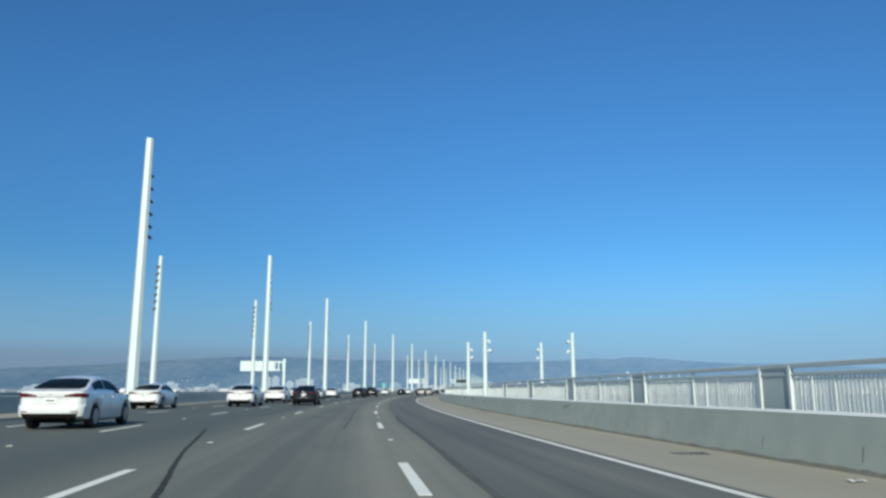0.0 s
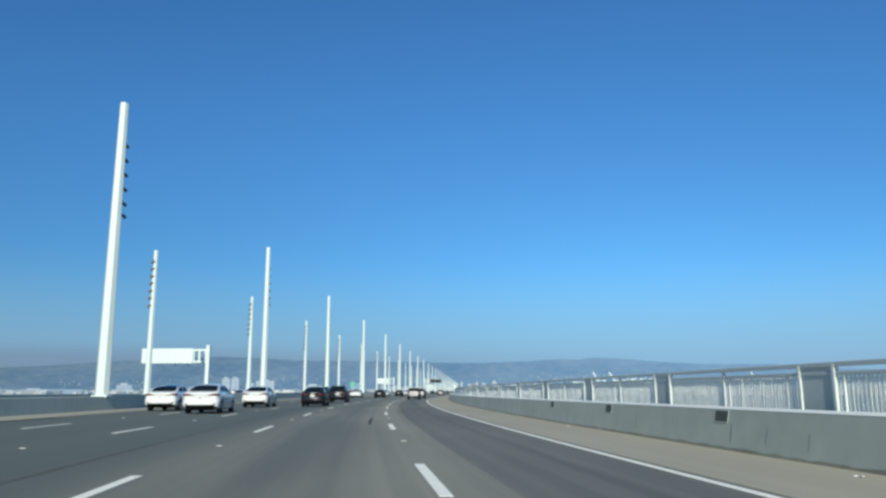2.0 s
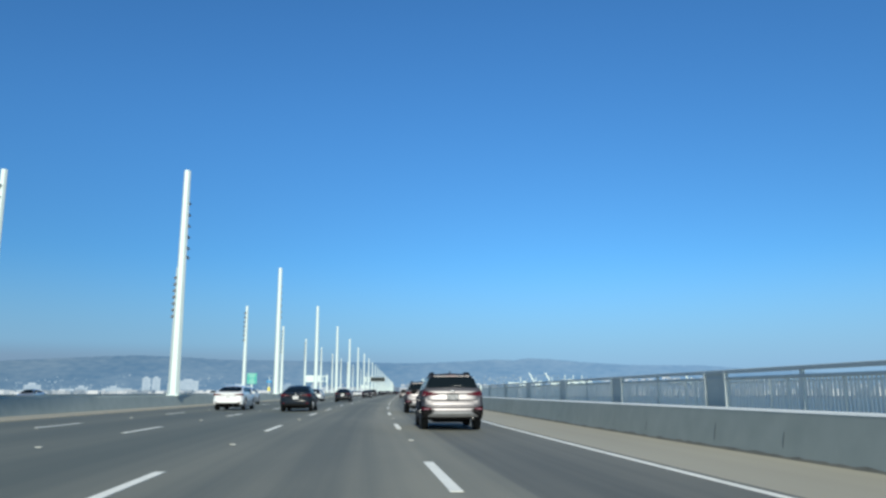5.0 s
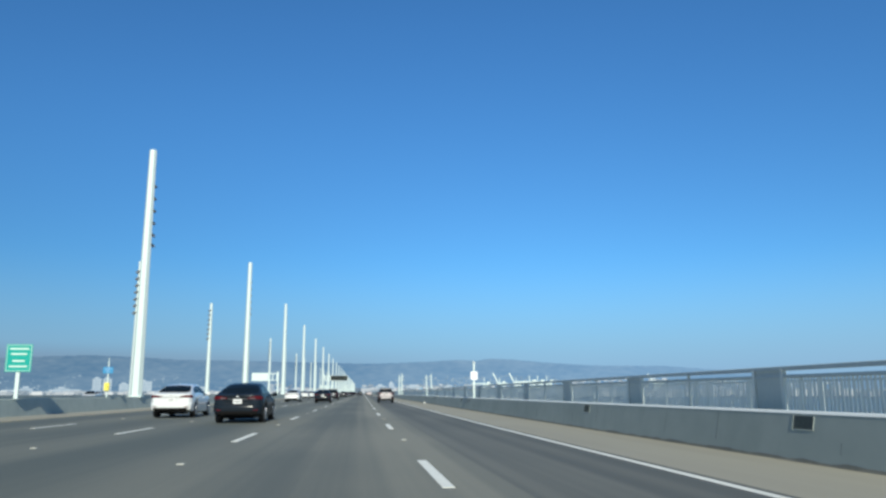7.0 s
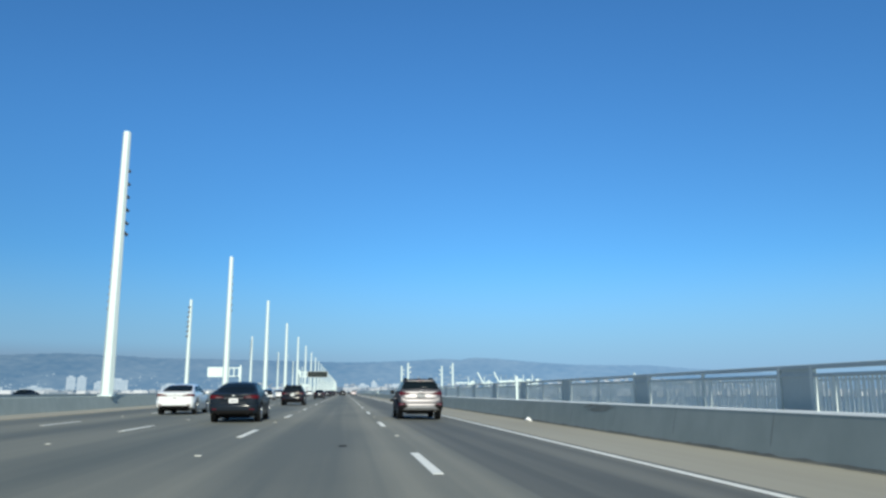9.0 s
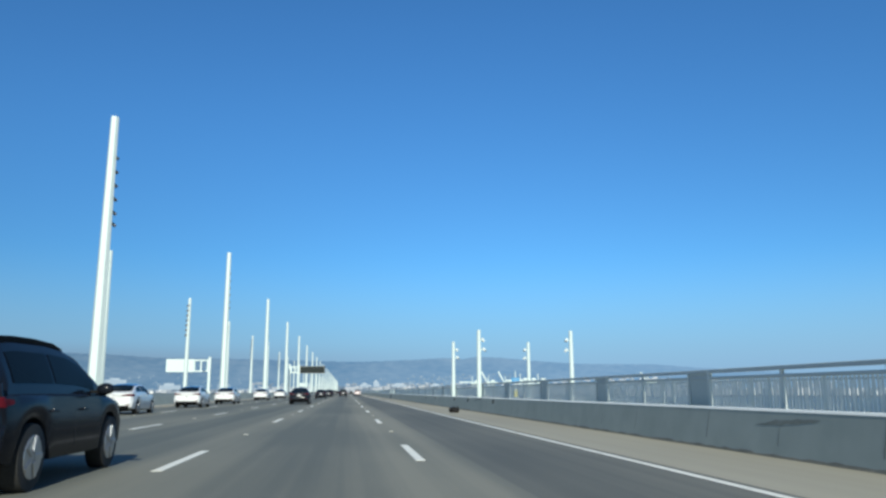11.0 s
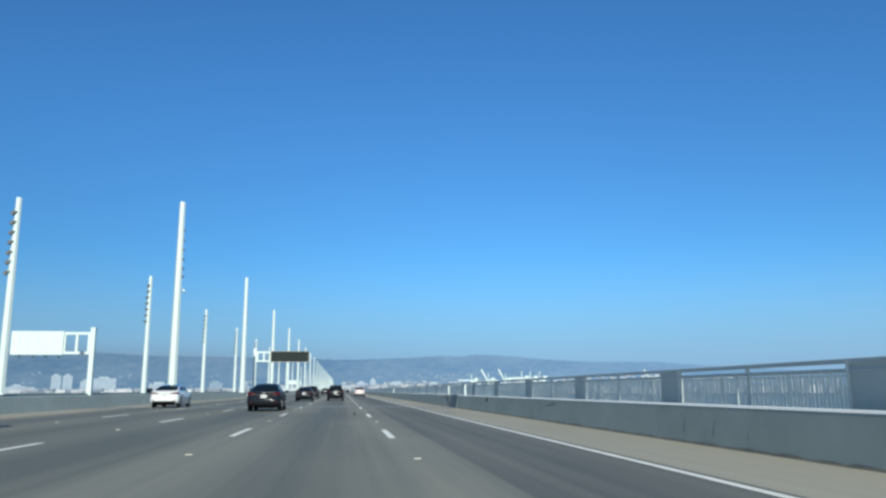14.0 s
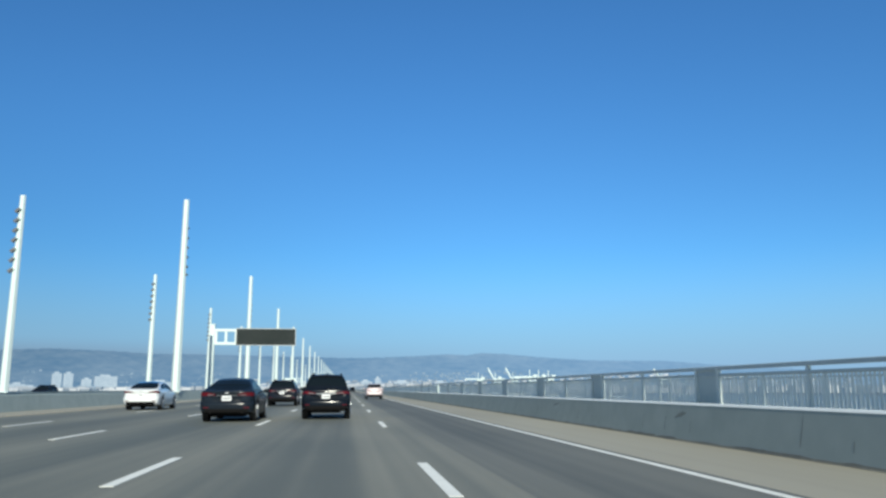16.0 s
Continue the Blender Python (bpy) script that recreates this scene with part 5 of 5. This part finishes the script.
        by = tail(0, zb) - 0.01
        part("badge", box(-0.055, 0.055, by, by + 0.03, zb - 0.03, zb + 0.005, 0.01), M["rim"], t, "small dull badge")
    # mirrors, handles
    for sx in (-1, 1):
        mz = curve_at(spec["top"], 3.0) + 0.06
        bm = bmesh.new()
        bmesh.ops.create_icosphere(bm, subdivisions=2, radius=1, matrix=Matrix.Translation((sx * (W + 0.09), 3.0, mz)) @ Matrix.Diagonal((0.12, 0.07, 0.085, 1)))
        mir = part("mirror", bm, M["black"] if detail else paint, t, smooth=True)
        part("mirror_stalk", box(min(sx * (W - 0.12), sx * (W + 0.03)), max(sx * (W - 0.12), sx * (W + 0.03)), 2.97, 3.04, mz - 0.06, mz - 0.02, 0.01), M["black"], mir)
        for yh in (1.45, 2.5):
            part("door_handle", box(min(sx * (W - 0.03), sx * (W + 0.025)), max(sx * (W - 0.03), sx * (W + 0.025)), yh - 0.09, yh + 0.09, 0.86, 0.89, 0.01), paint, t)
        # door shut lines
        for ys_ in (1.35, 2.2, 3.25):
            rows_ = []
            for z in (0.42, 0.6, 0.75, 0.9):
                sec = section(ys_)
                xs = [p for p in sec[3:9]]
                x = float(np.interp(z, [p[2] for p in xs], [p[0] for p in xs])) + 0.003
                rows_.append([(sx * x, ys_ - 0.006, z), (sx * x, ys_ + 0.006, z)])
            part("shut_line", grid(rows_), M["joint"], t)
    if spec["suv"]:
        for sx in (-1, 1):
            rows_ = []
            for y in (0.55, 0.7, 1.0, 1.6, 2.2, 2.5):
                lift = 0.03 if 0.6 < y < 2.4 else 0.0
                p = cab(y, 0.66)
                rows_.append([(sx * (p.x + dx), y, p.z + lift + dz) for dx, dz in ((-0.03, -0.03), (0.03, -0.03), (0.026, 0.035), (-0.026, 0.035))])
            part("roof_rail", grid(rows_, close_v=True), M["black"], t, "dark roof rail", smooth=True)
        p = cab(0.40, 1)
        part("spoiler", box(-0.56, 0.56, 0.30, 0.62, p.z - 0.03, p.z + 0.0, 0.014), paint if detail else M["black"], t)
        bm = rod(0.035, 0.012, -0.01, 0.06, 8)
        bm.transform(pose(0, 0.95, cab(0.95, 1).z, -20))
        part("aerial_fin", bm, M["black"], t)
    if detail:
        # the tailgate and bumper of the car that is seen from close by: one shaped skin, with lamps and trim laid on it
        skin("tailgate", paint, 0.475, 1.19, nx=48, nz=52)
        skin("bumper_trim", M["black"], 0.27, lambda f: 0.49 + 0.055 * min(1, max(0, (abs(f) - 0.6) * 5)), off=0.006, lab="black lower bumper")
        skin("skid_plate", M["skid"], lambda f: 0.34 + 0.012 * abs(f), lambda f: 0.487 - 0.125 * max(0, abs(f) - 0.6) / 0.22, -0.82, 0.82, 0.03, "silver bumper skid plate", nx=24, nz=8)
        skin("skid_slot", M["skid_dark"], 0.405, 0.44, -0.55, 0.55, 0.036, nx=16, nz=2)
        for sx in (-1, 1):
            a_, b_ = sorted((sx * 0.47, sx * 1.0))
            skin("tail_lamp", M["tail_lens"], lambda f: 0.995 - 0.05 * (abs(f) - 0.47) - 0.012 * min(1, (abs(f) - 0.47) * 8), lambda f: 1.01 + 0.08 * math.sqrt(max(0, abs(f) - 0.47)) + 0.07 * (abs(f) - 0.47), a_, b_, 0.016, "red tail lamp", nx=20, nz=6)
            rows_ = []
            for i in range(8):
                y = 0.2 + 0.27 * i / 7
                sec = section(max(y, 0.02))
                xs = sec[3:9]
                zl, zh = 1.0 + 0.05 * i / 7, 1.10 - 0.004 * i
                rows_.append([(sx * (float(np.interp(z, [q[2] for q in xs], [q[0] for q in xs])) + 0.012), y, z) for z in (zl, (zl + zh) / 2, zh)])
            part("tail_lamp", grid(rows_), M["tail_lens"], t, "red tail lamp", smooth=True)
            a_, b_ = sorted((sx * 0.70, sx * 0.985))
            lamp = skin("bumper_lamp", M["tail_lens"], lambda f: 0.535 + 0.12 * (0.985 - abs(f)), lambda f: 0.63 - 0.06 * (0.985 - abs(f)), a_, b_, 0.018, "red bumper lamp", nx=10, nz=5)
            a_, b_ = sorted((sx * 0.58, sx * 1.0))
            skin("lamp_hood", M["black"], lambda f: 0.50 + 0.07 * (1 - abs(f)), lambda f: 0.685 - 0.32 * (1 - abs(f)), a_, b_, 0.012, "black hooded lamp surround", nx=14, nz=6)
            a_, b_ = sorted((sx * 0.76, sx * 0.92))
            skin("reversing_lens", M["clear_lens"], 0.562, 0.592, a_, b_, 0.023, "pale reversing lens", lamp, nx=6, nz=2)
        skin("lamp_strip", M["black"], 1.012, 1.026, -0.48, 0.48, 0.006, "thin dark strip between the lamps", nx=20, nz=2)
        skin("gate_gap", M["joint"], 0.797, 0.803, -0.72, 0.72, 0.002, nx=24, nz=1)
        pl = part("number_plate", box(-0.165, 0.165, -0.052, -0.022, 0.905, 1.06, 0.006), M["plate_dim"], t, "white temporary plate with a dark bar")
        for xx, zz, w_, h_ in ((0, 1.035, 0.06, 0.012), (-0.09, 0.985, 0.045, 0.022), (0.06, 0.99, 0.06, 0.016), (-0.1, 0.93, 0.04, 0.018), (0.1, 0.935, 0.035, 0.02), (0, 0.925, 0.03, 0.01)):
            part("plate_bar", box(xx - w_, xx + w_, -0.055, -0.0525, zz - h_, zz + h_), M["plate_grey"], pl)
        for a_, b_, c_, d_ in ((-0.18, 0.18, 1.06, 1.07), (-0.18, 0.18, 0.895, 0.905), (-0.18, -0.165, 0.905, 1.06), (0.165, 0.18, 0.905, 1.06)):
            part("plate_frame", box(a_, b_, -0.058, -0.015, c_, d_, 0.003), M["black"], pl)
        bm = bmesh.new()
        bmesh.ops.create_uvsphere(bm, u_segments=20, v_segments=10, radius=1, matrix=Matrix.Translation((0, 0.0, 1.155)) @ Matrix.Diagonal((0.085, 0.022, 0.04, 1)))
        part("badge", bm, M["skid"], t, "oval silver badge", smooth=True)
        bm = rod(0.042, 0.042, -0.04, 0.14, 14, 0.006)
        bm.transform(Matrix.Translation((0.60, -0.04, 0.36)) @ Matrix.Rotation(radians(-90), 4, "X") @ Matrix.Diagonal((1.5, 1, 1, 1)))
        part("exhaust_pipe", bm, M["black_gloss"], t, "dark exhaust tip")
        p0 = cab_out(0.19, 1.0, 0.02)
        bm = box(-0.02, 0.3, -0.006, 0.006, -0.005, 0.005, 0.002)
        bm.transform(Matrix.Translation((0.02, p0.y - 0.012, p0.z + 0.02)) @ Matrix.Rotation(radians(4), 4, "Y"))
        part("rear_wiper", bm, M["dark_rim"], t)
        p0 = cab_out(0.375, 1.0, 0.012)
        part("high_brake_lamp", box(-0.14, 0.14, p0.y - 0.01, p0.y + 0.02, p0.z - 0.01, p0.z + 0.012, 0.004), M["red_lens"], t)
        for sx in (-1, 1):
            rows_ = []
            for y in [0.35 + 0.1 * i for i in range(40)]:
                sec = section(y)
                zz = sec[3][2]
                rows_.append([(sx * (sec[3][0] + 0.012), y, zz - 0.01), (sx * (sec[4][0] + 0.014), y, zz + 0.05), (sx * (sec[4][0] - 0.01), y, zz + 0.06)])
            part("sill_trim", grid(rows_), M["black"], t, "black wheel-arch and sill trim", smooth=True)
    if tall != 1.0 or wide != 1.0:
        t.scale = (wide, 1, tall)
    return t


def paint(name, a, b, metal=0.0, rough=0.35, coat=1.0, spec=0.5):
    return material(name, a, b, rough, metal=metal, grain=2.0, stain=0.7, coat=coat, spec=spec)


M["dark_rim"] = material("dark_alloy", (0.12, 0.125, 0.13), (0.17, 0.175, 0.18), 0.35, metal=0.8)
M["black_gloss"] = material("gloss_black", (0.01, 0.01, 0.011), rough=0.08, coat=1.0)
M["plate_dim"] = material("temporary_plate", (0.29, 0.295, 0.31), (0.35, 0.355, 0.37), 0.5, grain=9)
M["skid_dark"] = material("grey_trim", (0.16, 0.16, 0.165), (0.2, 0.2, 0.2), 0.4, metal=0.5, grain=3)
M["plate_grey"] = material("plate_grey_bar", (0.17, 0.175, 0.185), rough=0.6)
M["dark_lens"] = material("dark_red_lens", (0.10, 0.007, 0.014), (0.07, 0.005, 0.01), 0.6, grain=9, spec=0.1)
M["tail_lens"] = material("tail_lamp_lens", (0.075, 0.003, 0.012), (0.05, 0.002, 0.008), 0.45, grain=14, coat=0.05, spec=0.2)
M["skid"] = material("silver_trim", (0.25, 0.255, 0.265), (0.30, 0.305, 0.315), 0.4, metal=0.8, grain=3)
WHITE = paint("white_car_paint", (0.60, 0.62, 0.63), (0.64, 0.66, 0.67))
BRONZE = paint("bronze_car_paint", (0.158, 0.153, 0.160), (0.186, 0.179, 0.187), 0.9, 0.45, 0.0)
# metal flake that goes dark at a glancing angle
BRONZE.node_tree.nodes["Principled BSDF"].inputs["Specular Tint"].default_value = (0.10, 0.11, 0.13, 1)
CHARCOAL = paint("charcoal_car_paint", (0.008, 0.012, 0.018), (0.012, 0.017, 0.024), 0.0, 0.6, 0.4, 0.0)
BLACK = paint("black_car_paint", (0.004, 0.006, 0.010), (0.006, 0.009, 0.014), 0.0, 0.6, 0.4, 0.0)
NAVY = paint("navy_car_paint", (0.006, 0.008, 0.013), (0.01, 0.012, 0.018), 0.0, 0.6, 0.4, 0.0)
SILVER = paint("silver_car_paint", (0.42, 0.43, 0.44), (0.5, 0.51, 0.52), 0.7, 0.3)
PINKISH = paint("pale_rose_car_paint", (0.42, 0.36, 0.37), (0.47, 0.40, 0.41), 0.3, 0.4, 0.2)
MAROON = paint("maroon_car_paint", (0.09, 0.02, 0.02), (0.12, 0.03, 0.03), 0.4, 0.3)

for q in (CHARCOAL, BLACK, NAVY):
    q.node_tree.nodes["Principled BSDF"].inputs["Coat Roughness"].default_value = 0.16



def park(car, s, lat, turn=0.0):
    m = stand(s, lat, fall(lat) + 0.004, turn)
    if car.get("placed"):
        return copy_thing(car, m)
    car["placed"] = 1
    car.matrix_world = m @ Matrix.Diagonal((*car.scale, 1))
    return car


bronze = build_car(SUV, BRONZE, "bronze metallic SUV with black roof rails in the outer lane", "SUV", detail=True)
bronze.scale = (0.955, 0.955, 0.975)
park(bronze, 168.4, 2.65, -0.6)
park(bronze, 187.1, 2.9, -0.3)
park(bronze, 292.6, 2.95)
white_a = build_car(SEDAN, WHITE, "white saloon car with dark tail lamps")
white_b = build_car(SEDAN, WHITE, "white saloon car with a black roof", roof_black=True)
grey_s = build_car(SEDAN, CHARCOAL, "dark grey saloon car with a white number plate", tall=0.97, wide=0.97)
black_s = build_car(SUV, BLACK, "black SUV with a white number plate", "SUV", tall=0.94, wide=0.92)
navy_s = build_car(SUV, NAVY, "dark blue SUV driving in the middle lanes", "SUV", tall=0.97)
rose_s = build_car(SUV, PINKISH, "pale rose SUV with dark rear glass in the outer lane", "SUV")
silver_s = build_car(SEDAN, SILVER, "silver saloon car far along the road")
maroon_s = build_car(SEDAN, MAROON, "dark red saloon car far along the road")

# (car, metres along, lane middle)
for car, s, lat in (
    (white_a, 22.4, -8.0), (grey_s, 57.5, -4.3), (white_a, 46.2, -12.35), (white_a, 52.6, -8.0), (white_a, 67.9, -8.0), (grey_s, 116.0, -4.4), (white_b, 104.0, -11.8), (white_a, 97.9, -8.1), (white_a, 113.7, -8.2), (navy_s, 137.0, -4.5), (navy_s, 152.0, -8.1),
    (white_a, 193.3, -8.5), (grey_s, 189.5, -4.05), (white_b, 215.0, -11.8), (grey_s, 232.5, -4.2), (white_a, 239.2, -8.1), 
    (grey_s, 289.4, -4.05), (white_a, 300.0, -8.3), (navy_s, 326.0, -4.4),
    (white_b, 356.5, -11.1), (white_b, 373.6, -11.1), (grey_s, 387.0, -4.2), (white_b, 390.2, -11.1), (white_b, 421.0, -11.2), (white_b, 452.0, -11.4), (grey_s, 441.6, -4.1),
    (grey_s, 480.3, -3.9), (white_b, 496.0, -10.6), (navy_s, 504.6, -4.1), (black_s, 482.0, -0.72),
    (rose_s, 541.0, 3.1), (maroon_s, 575.0, -0.8), (navy_s, 600.0, -4.4), (grey_s, 640.0, -0.8), (silver_s, 640.0, -8.0), (black_s, 690.0, -4.4), (maroon_s, 720.0, -11.7), (navy_s, 760.0, -0.8), (black_s, 800.0, 2.8), (grey_s, 860.0, -4.4),
):
    park(car, s, lat)

# traffic on the parallel deck, coming the other way
for car, s, lat in ((white_a, 330.0, -41.0), (grey_s, 360.0, -37.5), (silver_s, 250.0, -45.0), (navy_s, 560.0, -38.0), (white_a, 120.0, -41.0)):
    park(car, s, lat, 180)
